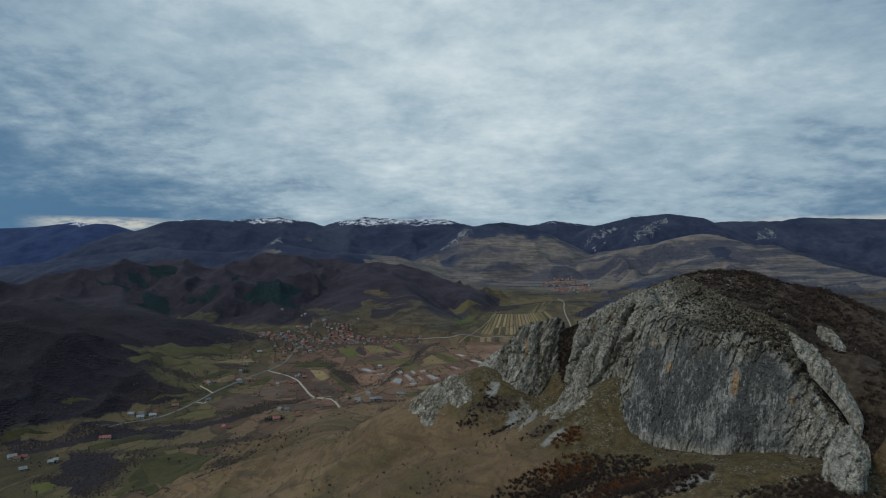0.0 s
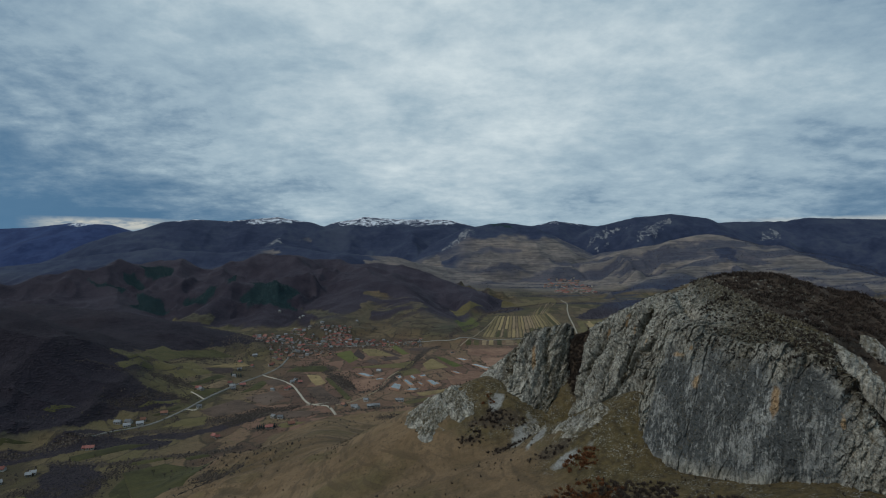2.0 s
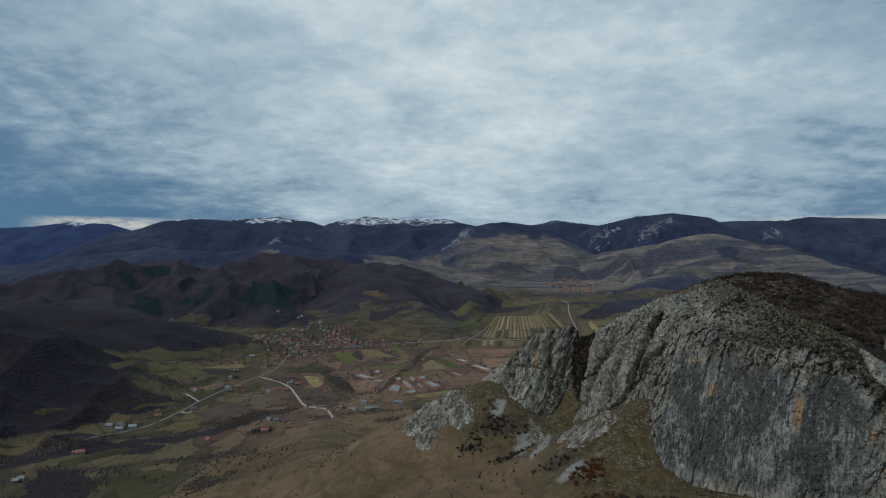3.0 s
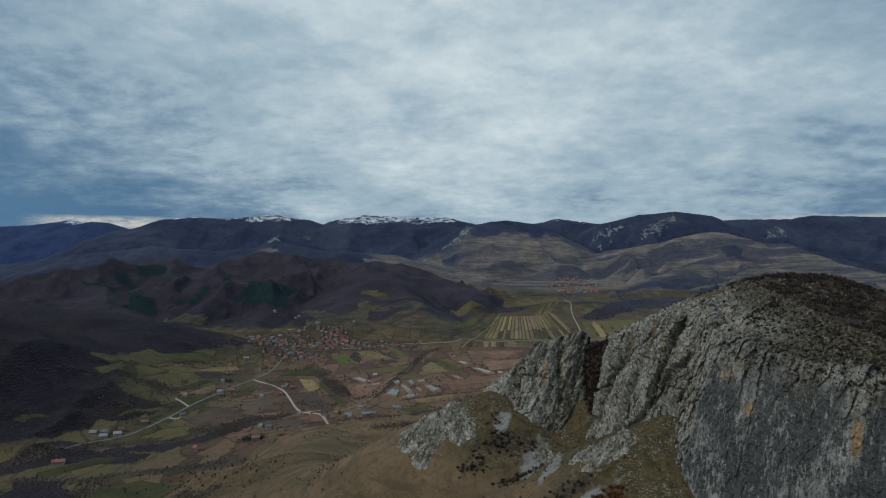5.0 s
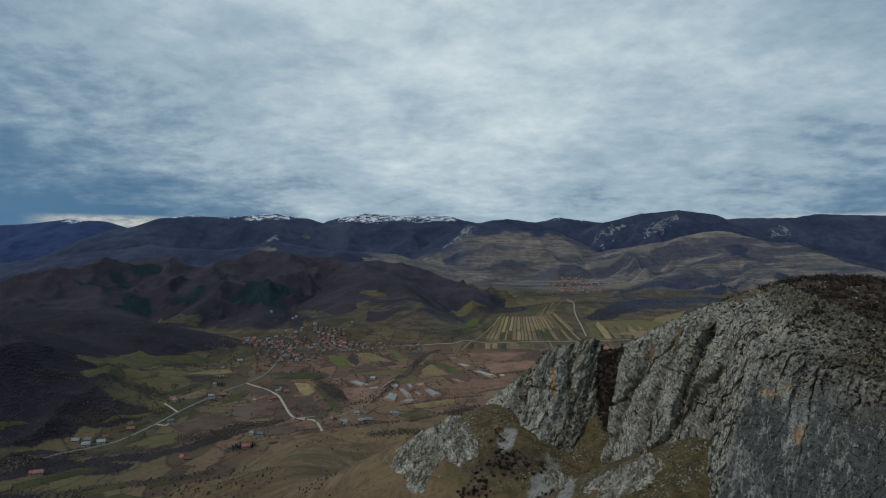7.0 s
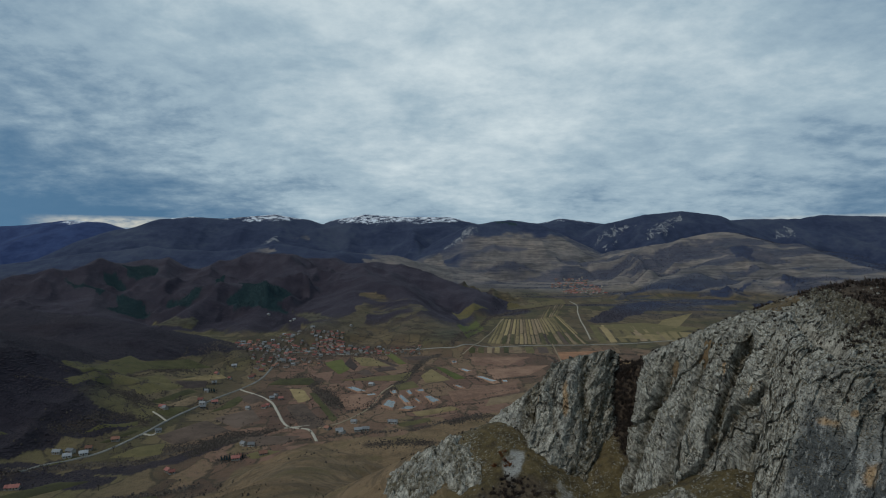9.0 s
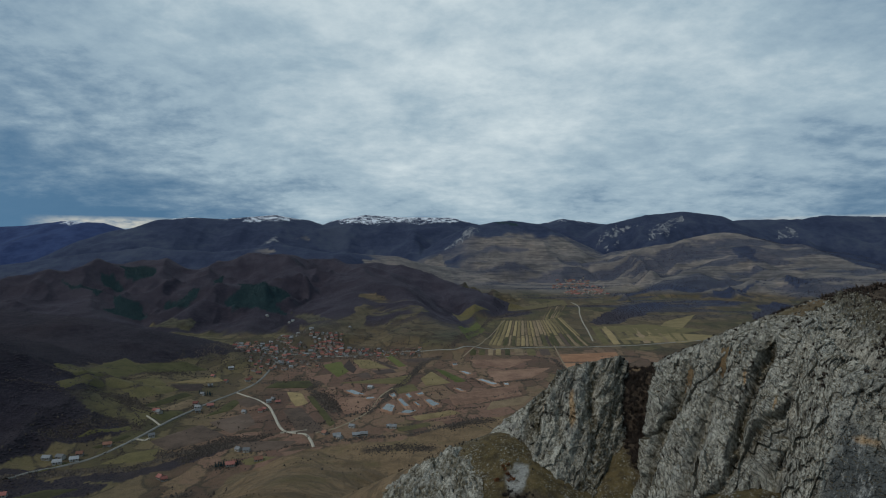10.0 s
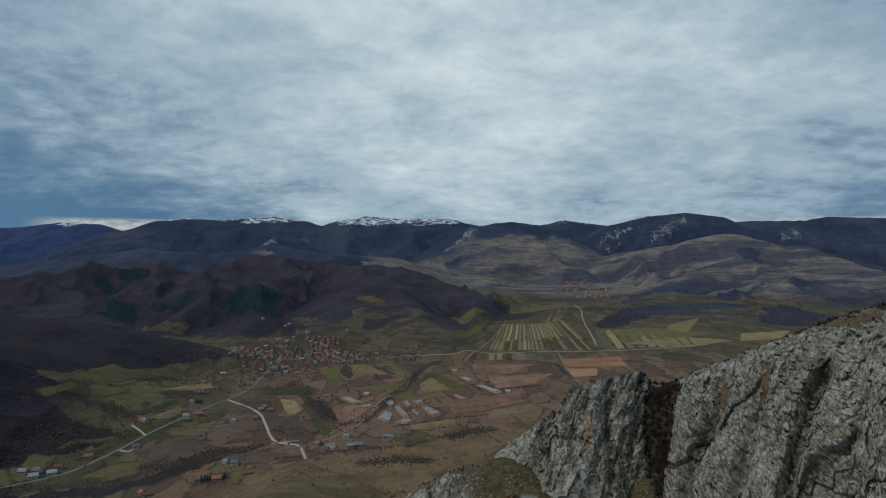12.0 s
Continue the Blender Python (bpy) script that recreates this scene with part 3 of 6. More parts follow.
    # open grass turns greyer and paler with distance
    far_grass = n.ramp(n.math("ADD", n.math("MULTIPLY", n.noise(240, 6, 0.6, warp=0.6), 0.6), n.math("MULTIPLY", n.noise(40, 7, 0.7), 0.4)), (0.4, (0.0915, 0.0890, 0.0954)), (0.48, (0.1442, 0.1323, 0.1335)), (0.55, (0.1940, 0.1713, 0.1610)), (0.62, (0.2536, 0.2115, 0.1849)))
    high = n.mix(n.math("MULTIPLY", n.attr("far_hills"), 0.85), high, far_grass)
    col = n.mix(n.attr("vale"), high, vale)
    # scrub strips along the far slopes
    riser = n.noise(70, 8, 0.68, n.scaled(n.pos, 0.25, 0.5, 3.2), 0.5)
    col = n.mix(n.math("MULTIPLY", n.ramp(riser, (0.49, 0.0), (0.58, 0.6)), n.math("MULTIPLY", n.attr("far_hills"), n.ramp(n.noise(420, 4, 0.5), (0.4, 0.35), (0.56, 1.0)))), col, (0.042, 0.042, 0.046))
    hedges = n.noise(26, 6, 0.66, n.scaled(n.pos, 0.2, 0.42, 4.2), 0.4)
    col = n.mix(n.math("MULTIPLY", n.ramp(hedges, (0.53, 0.0), (0.59, 0.5)), n.attr("far_hills")), col, (0.038, 0.036, 0.042))
    wood = n.ramp(n.noise(16, 6, 0.65), (0.38, (0.0121, 0.0103, 0.0168)), (0.5, (0.0172, 0.0145, 0.0224)), (0.62, (0.0242, 0.0206, 0.0291)))
    wood = n.mix(n.ramp(wide, (0.42, 0.0), (0.62, 0.5)), wood, (0.0316, 0.0245, 0.0302))
    # haze painted into the far woods: bluer and paler with distance
    far_hills = n.ramp(n.math("ADD", n.math("MULTIPLY", n.noise(300, 5, 0.6, warp=0.5), 0.6), n.math("MULTIPLY", n.noise(45, 7, 0.7), 0.4)), (0.4, (0.0186, 0.0268, 0.0578)), (0.5, (0.0288, 0.0391, 0.0741)), (0.6, (0.0446, 0.0555, 0.0867)))
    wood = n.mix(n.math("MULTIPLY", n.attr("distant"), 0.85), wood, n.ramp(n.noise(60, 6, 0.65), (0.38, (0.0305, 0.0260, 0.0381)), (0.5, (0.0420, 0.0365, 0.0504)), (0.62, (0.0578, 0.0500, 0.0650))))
    wood = n.mix(n.attr("far_hills"), wood, far_hills)
    wood = n.mix(n.attr("far_haze"), wood, n.ramp(n.noise(110, 7, 0.7), (0.4, (0.0167, 0.0314, 0.0918)), (0.6, (0.0298, 0.0510, 0.1288))))
    pine = n.ramp(n.noise(9, 5, 0.7), (0.36, (0.009, 0.022, 0.027)), (0.64, (0.018, 0.04, 0.045)))
    stone = n.ramp(n.noise(26, 7, 0.7), (0.4, (0.13, 0.135, 0.15)), (0.6, (0.27, 0.272, 0.278)))
    # stony turf and open scree round the crag
    rocky = n.attr("rocky")
    col = n.mix(n.math("MULTIPLY", rocky, 0.9), col, n.ramp(clump, (0.36, (0.026, 0.021, 0.01)), (0.5, (0.06, 0.046, 0.018)), (0.64, (0.09, 0.068, 0.028))))
    speck = n.ramp(n.noise(1.2, 5, 0.75), (0.55, 0.0), (0.6, 1.0))
    col = n.mix(n.math("MULTIPLY", rocky, n.math("MULTIPLY", speck, n.ramp(n.noise(12, 4), (0.42, 0.1), (0.6, 1.0)))), col, (0.26, 0.255, 0.235))
    scree = n.math("MULTIPLY", n.attr("scree"), n.ramp(clump, (0.36, 0.35), (0.5, 1.0)))
    col = n.mix(scree, col, n.ramp(grain, (0.36, (0.14, 0.137, 0.127)), (0.6, (0.28, 0.276, 0.255))))
    col = n.mix(n.attr("wood"), col, wood)
    # brown litter, with painted shade under shrubs and in the notch
    col = n.mix(n.math("MULTIPLY", n.attr("litter_shade"), 0.92), col, n.ramp(clump, (0.36, (0.03, 0.022, 0.017)), (0.5, (0.05, 0.037, 0.028)), (0.64, (0.078, 0.057, 0.042))))
    beds = n.noise(34, 8, 0.75, n.scaled(n.pos, 1.0, 0.6, 0.55), 0.8)
    col = n.mix(n.ramp(n.math("ADD", n.math("MULTIPLY", n.attr("stone"), 0.3), beds), (0.78, 0.0), (0.86, 0.85)), col, stone)
    col = n.mix(n.attr("conifer"), col, pine)
    col = n.mix(n.ramp(n.math("ADD", n.math("MULTIPLY", n.attr("snow"), 0.4), n.noise(34, 8, 0.8, n.scaled(n.pos, 0.8, 1, 1))), (0.875, 0.0), (0.915, 1.0)), col, (0.62, 0.65, 0.7))
    n.link(col, bsdf.inputs["Base Color"])
    n.bump(n.math("ADD", n.math("MULTIPLY", grain, 0.5), n.math("ADD", n.math("MULTIPLY", clump, 1.5), n.math("MULTIPLY", patch, 5.0))), 0.7, bsdf)
    return m


def rock_material():
    m, tree, bsdf = material("limestone", 0.92)
    n = Nodes(tree)
    turn = n.tree.nodes.new("ShaderNodeMapping")
    n.link(n.pos, turn.inputs[0])
    turn.inputs["Rotation"].default_value = (0, -0.36, 0)
    upright = n.scaled(turn.outputs[0], 1, 1, 0.4)
    streak = n.noise(3.0, 7, 0.72, upright, 0.15)
    block = n.noise(1.5, 7, 0.8)
    wide = n.noise(16, 5, 0.55, n.scaled(n.pos, 1, 1, 0.5))
    mixv = n.math("ADD", n.math("MULTIPLY", streak, 0.55), n.math("MULTIPLY", block, 0.45))
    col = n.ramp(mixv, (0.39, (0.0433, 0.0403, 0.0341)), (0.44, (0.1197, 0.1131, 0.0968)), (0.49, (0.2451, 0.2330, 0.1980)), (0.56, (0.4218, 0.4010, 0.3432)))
    col = n.mix(n.ramp(wide, (0.45, 0.0), (0.7, 0.45)), col, (0.2, 0.2, 0.19))
    smooth_wall = n.attr("wall")
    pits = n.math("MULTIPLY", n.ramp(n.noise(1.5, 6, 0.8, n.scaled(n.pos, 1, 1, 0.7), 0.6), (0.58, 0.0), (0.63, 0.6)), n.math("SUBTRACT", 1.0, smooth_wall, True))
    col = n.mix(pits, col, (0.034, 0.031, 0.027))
    col = n.mix(n.math("MULTIPLY", smooth_wall, 0.75), col, n.ramp(wide, (0.4, (0.19, 0.195, 0.19)), (0.62, (0.33, 0.33, 0.31))))
    # dark water streaks on the smooth walls
    curtain = n.math("ADD", n.math("MULTIPLY", n.noise(14, 6, 0.65, n.scaled(n.pos, 1, 1, 0.4)), 0.62), n.math("MULTIPLY", n.noise(1.3, 6, 0.7, n.scaled(n.pos, 1, 1, 0.06)), 0.38))
    stain = n.math("MULTIPLY", n.attr("wall"), n.ramp(curtain, (0.41, 0.0), (0.48, 0.95)))
    col = n.mix(stain, col, n.ramp(block, (0.38, (0.034, 0.037, 0.038)), (0.62, (0.08, 0.085, 0.084))))
    fleck = n.math("MULTIPLY", n.attr("wall"), n.ramp(n.noise(2.4, 7, 0.75, n.scaled(n.pos, 1, 1, 0.3)), (0.56, 0.0), (0.63, 0.8)))
    col = n.mix(fleck, col, (0.3, 0.3, 0.285))
    col = n.mix(n.math("MULTIPLY", n.attr("rust"), 0.85), col, n.ramp(streak, (0.4, (0.2, 0.12, 0.06)), (0.6, (0.42, 0.28, 0.15))))
    # soil, dead grass and painted shade in the clefts, heath over the brow
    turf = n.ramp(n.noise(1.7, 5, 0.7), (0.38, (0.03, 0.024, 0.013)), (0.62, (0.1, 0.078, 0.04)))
    col = n.mix(n.math("MULTIPLY", n.attr("soil_shade"), n.ramp(n.noise(2.2, 5, 0.65), (0.4, 0.15), (0.56, 0.9))), col, turf)
    heath = n.ramp(n.noise(2.6, 6, 0.75), (0.36, (0.0216, 0.0178, 0.0114)), (0.5, (0.0490, 0.0392, 0.0243)), (0.62, (0.0756, 0.0629, 0.0365)))
    col = n.mix(n.math("MULTIPLY", n.attr("heath"), n.ramp(n.noise(1.1, 6, 0.75), (0.5, 0.95), (0.6, 0.2))), col, heath)
    flat = n.tree.nodes.new("ShaderNodeSeparateXYZ")
    n.link(n.geo.outputs["Normal"], flat.inputs[0])
    ledge = n.math("MULTIPLY", n.ramp(flat.outputs[2], (0.66, 0.0), (0.86, 1.0)), n.ramp(n.noise(4, 5, 0.6), (0.42, 0.0), (0.52, 0.9)))
    col = n.mix(ledge, col, turf)
    n.link(col, bsdf.inputs["Base Color"])
    n.bump(n.math("ADD", mixv, n.math("MULTIPLY", n.noise(0.5, 4, 0.7), 0.3)), 0.45, bsdf)
    return m


GROUND = ground_material()
ROCK = rock_material()


def mottled(name, dark, mid, light, size=12.0, rough=0.95, random_shift=0.25, bump=0.0, stretch=(1, 1, 1)):
    """A natural surface: three tones by noise, shifted a little from piece to piece."""
    m, tree, bsdf = material(name, rough)
    n = Nodes(tree)
    vec = n.scaled(n.pos, *stretch)
    f = n.math("ADD", n.math("MULTIPLY", n.noise(size, 5, 0.6, vec), 0.6), n.math("MULTIPLY", n.noise(size / 9, 4, 0.65, vec), 0.4))
    info = tree.nodes.new("ShaderNodeObjectInfo")
    f = n.math("ADD", f, n.math("MULTIPLY", n.math("SUBTRACT", info.outputs["Random"], 0.5), random_shift))
    f = n.math("ADD", f, n.math("MULTIPLY", n.math("SUBTRACT", n.geo.outputs["Random Per Island"], 0.5), random_shift))
    n.link(n.ramp(f, (0.34, dark), (0.5, mid), (0.66, light)), bsdf.inputs["Base Color"])
    if bump:
        n.bump(f, bump, bsdf)
    return m


FIELD = {
    "green": mottled("pasture", (0.0337, 0.0329, 0.0153), (0.0534, 0.0512, 0.0199), (0.0775, 0.0687, 0.0291), 25),
    "meadow": mottled("fresh_grass", (0.0482, 0.0576, 0.0180), (0.0748, 0.0843, 0.0234), (0.1049, 0.1058, 0.0333), 30),
    "olive": mottled("dull_grass", (0.0566, 0.0496, 0.0246), (0.0914, 0.0784, 0.0340), (0.1280, 0.1043, 0.0473), 25),
    "straw": mottled("straw_grass", (0.1095, 0.0869, 0.0419), (0.1703, 0.1315, 0.0617), (0.2250, 0.1692, 0.0815), 25),
    "tan": mottled("dry_grass", (0.1449, 0.1071, 0.0528), (0.2318, 0.1709, 0.0832), (0.3050, 0.2278, 0.1109), 22),
    "brown": mottled("stubble", (0.1201, 0.0854, 0.0515), (0.1877, 0.1329, 0.0805), (0.2553, 0.1844, 0.1082), 20),
    "plough": mottled("ploughed_earth", (0.0380, 0.0270, 0.0240), (0.0600, 0.0430, 0.0370), (0.0930, 0.0650, 0.0520), 14),
    "reed": mottled("reed_bed", (0.1344, 0.0777, 0.0536), (0.2215, 0.1302, 0.0882), (0.2888, 0.1775, 0.1208), 30),
    "fallow": mottled("dark_fallow", (0.06, 0.043, 0.033), (0.095, 0.066, 0.05), (0.13, 0.092, 0.07), 22),
    "rust": mottled("rusty_reed", (0.2208, 0.1130, 0.0638), (0.3162, 0.1661, 0.0924), (0.3830, 0.2136, 0.1243), 40),
}
ROADS = {
    "asphalt": mottled("worn_asphalt", (0.1348, 0.1315, 0.1187), (0.1970, 0.1922, 0.1730), (0.2592, 0.2508, 0.2244), 10),
    "gravel": mottled("pale_gravel", (0.2196, 0.1963, 0.1540), (0.3172, 0.2856, 0.2310), (0.4026, 0.3689, 0.3025), 8),
    "earth": mottled("beaten_earth", (0.1342, 0.1012, 0.0660), (0.2074, 0.1607, 0.1045), (0.2806, 0.2261, 0.1540), 9),
}
WINTER_WOOD = mottled("bare_woods", (0.0134, 0.0115, 0.0171), (0.0185, 0.0157, 0.0220), (0.0278, 0.0230, 0.0308), 130, 0.95, 0.12)
# paler copy of the bare woods, with the side hills' haze in its colour
HAZED_WOOD = mottled("hazed_bare_woods", (0.0336, 0.0290, 0.0426), (0.0483, 0.0420, 0.0582), (0.0693, 0.0600, 0.0784), 200, 0.95, 0.12)
HEDGE = mottled("bare_hedge", (0.0312, 0.0260, 0.0225), (0.0520, 0.0429, 0.0363), (0.0832, 0.0676, 0.0562), 40, 0.95, 0.3)
PINE = mottled("conifer_needles", (0.009, 0.022, 0.027), (0.014, 0.032, 0.037), (0.02, 0.042, 0.046), 30, 0.9, 0.25)
THICKET = mottled("bare_twigs", (0.034, 0.026, 0.022), (0.055, 0.041, 0.034), (0.084, 0.061, 0.049), 18, 0.95, 0.35)
RUSTLEAF = mottled("withered_leaves", (0.09, 0.035, 0.016), (0.17, 0.068, 0.028), (0.25, 0.11, 0.045), 5, 0.95, 0.3)
BOULDER = mottled("limestone_rubble", (0.1200, 0.1168, 0.1014), (0.2080, 0.2016, 0.1755), (0.3040, 0.2960, 0.2613), 3, 0.9, 0.3)
PLASTER = mottled("house_plaster", (0.15, 0.14, 0.125), (0.24, 0.225, 0.2), (0.36, 0.34, 0.31), 6, 0.9, 0.4)
TILES = {
    "r": mottled("red_tiles", (0.15, 0.06, 0.05), (0.23, 0.09, 0.076), (0.3, 0.13, 0.11), 5, 0.8, 0.35),
    "o": mottled("orange_tiles", (0.14, 0.07, 0.05), (0.2, 0.1, 0.07), (0.27, 0.14, 0.1), 5, 0.8, 0.35),
    "b": mottled("brown_tiles", (0.09, 0.06, 0.048), (0.13, 0.088, 0.07), (0.18, 0.125, 0.1), 5, 0.8, 0.35),
    "g": mottled("grey_sheet_roof", (0.11, 0.115, 0.12), (0.17, 0.175, 0.18), (0.24, 0.25, 0.255), 6, 0.6, 0.35),
    "w": mottled("pale_sheet_roof", (0.16, 0.17, 0.175), (0.22, 0.23, 0.24), (0.3, 0.31, 0.32), 6, 0.5, 0.3),
}
DARKGLASS = mottled("window_glass", (0.02, 0.024, 0.028), (0.035, 0.04, 0.045), (0.05, 0.055, 0.06), 3, 0.15, 0.1)
BROWNWOOD = mottled("painted_wood", (0.08, 0.05, 0.03), (0.13, 0.085, 0.05), (0.18, 0.12, 0.075), 1, 0.7, 0.3)
BARK = mottled("bark", (0.035, 0.028, 0.022), (0.06, 0.048, 0.038), (0.09, 0.075, 0.06), 0.8, 0.95, 0.2)


def water_material():
    m, tree, bsdf = material("pond_water", 0.06)
    n = Nodes(tree)
    bsdf.inputs["Base Color"].default_value = (0.03, 0.04, 0.04, 1)
    bsdf.inputs["Specular IOR Level"].default_value = 0.5
    n.bump(n.noise(1.5, 3, 0.5), 0.02, bsdf)
    return m


WATER = water_material()


# ---- the land ----
def mesh_object(name, verts, faces, mat, parent=None, smooth_shade=False):
    me = bpy.data.meshes.new(name)
    me.from_pydata(verts, [], faces)
    me.materials.append(mat)
    if smooth_shade:
        me.shade_smooth()
    ob = new(name, me)
    ob.parent = parent
    return ob


def grid_object(name, x, y, z, mat, attrs=(), closed=False):
    """A sheet from arrays of rows and columns, with named values at its points."""
    rows, cols = x.shape
    idx = np.arange(rows * cols).reshape(rows, cols)
    right = np.roll(idx, -1, 1) if closed else idx[:, 1:]
    left = idx if closed else idx[:, :-1]
    quads = np.stack([left[:-1], right[:-1], right[1:], left[1:]], -1).reshape(-1, 4)
    me = bpy.data.meshes.new(name)
    me.vertices.add(rows * cols)
    me.vertices.foreach_set("co", np.stack([x, y, z], -1).astype(np.float32).ravel())
    me.loops.add(quads.size)
    me.loops.foreach_set("vertex_index", quads.astype(np.int32).ravel())
    me.polygons.add(len(quads))
    me.polygons.foreach_set("loop_start", np.arange(0, quads.size, 4, dtype=np.int32))
    me.update(calc_edges=True)
    me.shade_smooth()
    for key, v in attrs:
        a = me.attributes.new(key, "FLOAT", "POINT")
        a.data.foreach_set("value", np.broadcast_to(v, x.shape).astype(np.float32).ravel())
    me.materials.append(mat)
    me.validate()
    return new(name, me)


def build_ground():
    ahead = np.concatenate([np.linspace(-44, 2, 400)[:-1], np.linspace(2, 32, 330)[:-1], np.linspace(32, 44, 80)])
    round_back = np.linspace(44, 316, 70)[1:-1]
    turn = np.radians(np.concatenate([ahead, round_back]))
    far = np.concatenate([[0.5, 12], np.linspace(25, 328, 90)[:-1], np.linspace(328, 642, 190)[:-1], 642 * (5000 / 642) ** np.linspace(0, 1, 440)[:-1], np.linspace(5000, 6900, 40)])
    x = far[:, None] * np.sin(turn)[None]
    y = far[:, None] * np.cos(turn)[None] - 60
    z = land(x, y)
    wood, conifer, green, snow, stone = cover(x, y, z)
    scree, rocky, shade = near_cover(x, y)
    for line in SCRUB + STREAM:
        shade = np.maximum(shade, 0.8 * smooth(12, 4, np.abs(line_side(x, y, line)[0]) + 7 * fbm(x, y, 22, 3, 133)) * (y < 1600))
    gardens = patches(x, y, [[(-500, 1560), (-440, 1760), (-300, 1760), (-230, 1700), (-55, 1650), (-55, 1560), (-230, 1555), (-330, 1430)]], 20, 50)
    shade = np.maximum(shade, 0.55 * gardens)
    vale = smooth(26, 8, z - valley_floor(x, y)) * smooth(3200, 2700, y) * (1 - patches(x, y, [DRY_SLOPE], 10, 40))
    # masks ramping with distance carry the haze tint of the woods
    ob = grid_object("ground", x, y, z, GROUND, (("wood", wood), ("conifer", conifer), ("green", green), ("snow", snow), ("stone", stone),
                                                       ("scree", scree), ("litter_shade", shade), ("rocky", rocky), ("vale", vale), ("slope", patches(x, y, [DRY_SLOPE], 10, 40)), ("distant", smooth(1350, 2600, y)), ("far_haze", smooth(-10, 25, ridge(x, y, FAR_LEFT, 0.42, 60) - ridge(x, y, LEFT_RANGE, 0.46, 60)) * smooth(-1700, -1900, x) * smooth(3500, 3800, y)), ("far_hills", smooth(2800, 3450, y + 0.1 * np.abs(x) + 750 * smooth(330, 650, x)))), True)
    return tagged(ob, "dry winter hills, wooded slopes and a green valley floor", "ground", kind="structure")


build_ground()


# ---- the crag ----
def curve_rows(stations, count):
    """Smooth curve through the stations, evenly sampled by station."""
    p = np.array(stations, float)
    s = np.linspace(0, len(p) - 1, count)
    i = np.clip(s.astype(int), 0, len(p) - 2)
    f = (s - i)[:, None]
    a, b, c, d = p[np.clip(i - 1, 0, None)], p[i], p[i + 1], p[np.clip(i + 2, None, len(p) - 1)]
    return 0.5 * (2 * b + (c - a) * f + (2 * a - 5 * b + 4 * c - d) * f**2 + (3 * b - a - 3 * c + d) * f**3)


def cell_noise(x, y, seed):
    """Distance to the nearest of scattered points, and that point's own random value."""
    i, j = np.floor(x).astype(np.int64), np.floor(y).astype(np.int64)
    best, value = np.full(x.shape, 9.0), np.zeros(x.shape)
    for di in (-1, 0, 1):
        for dj in (-1, 0, 1):
            cx, cy = i + di, j + dj
            d = np.hypot(cx + lattice(cx, cy, seed) - x, cy + lattice(cx, cy, seed + 5) - y)
            value = np.where(d < best, lattice(cx, cy, seed + 9), value)
            best = np.minimum(best, d)
    return best, value


# the three masses of the crag, each by stations along its foot, its lip and its back edge
TOWER_FOOT = [(28, 562, 146), (46, 545, 147), (52, 530, 140), (62, 518, 130), (77, 510, 125), (92, 525, 131), (107, 545, 144)]
TOWER_LIP = [(33, 566, 150), (41, 560, 158), (58, 555, 174), (69, 552, 186), (84, 550, 191), (101, 550, 194), (107, 560, 184)]
TOWER_BACK = [(36, 578, 136), (46, 582, 142), (64, 584, 152), (80, 584, 164), (96, 584, 172), (106, 580, 176), (112, 576, 172)]
BUTTRESS_FOOT = [(96, 512, 130), (86, 482, 122), (84, 456, 122), (95, 438, 136), (109, 442, 153), (117, 439, 160), (123, 432, 168), (135, 436, 168)]
BUTTRESS_LIP = [(117, 548, 182), (120, 535, 190), (126, 520, 196), (132, 505, 202), (138, 490, 208), (144, 475, 213), (150, 460, 217), (160, 452, 205)]
BUTTRESS_BACK = [(124, 582, 178), (140, 568, 194), (152, 556, 204), (164, 540, 212), (174, 522, 220), (182, 506, 228), (187, 490, 232), (187, 474, 222)]
WALL_FOOT = [(142, 470, 196), (124, 430, 166), (114, 412, 146), (109, 399, 134), (123, 376, 137), (140, 348, 140), (154, 334, 143), (170, 322, 145), (180, 308, 146), (187, 296, 148), (196, 290, 156)]
WALL_LIP = [(154, 474, 221), (143, 440, 217), (137, 424, 213), (137, 410, 210), (148, 385, 203), (158, 362, 203), (167, 345, 203), (178, 333, 200), (187, 318, 183), (194, 305, 168), (198, 295, 160)]
WALL_BACK = [(186, 496, 233), (186, 470, 231), (188, 456, 228), (190, 445, 225), (194, 418, 215), (198, 388, 208), (203, 362, 201), (206, 345, 190), (207, 332, 176), (208, 320, 162), (207, 306, 156)]
SHEETS = {}


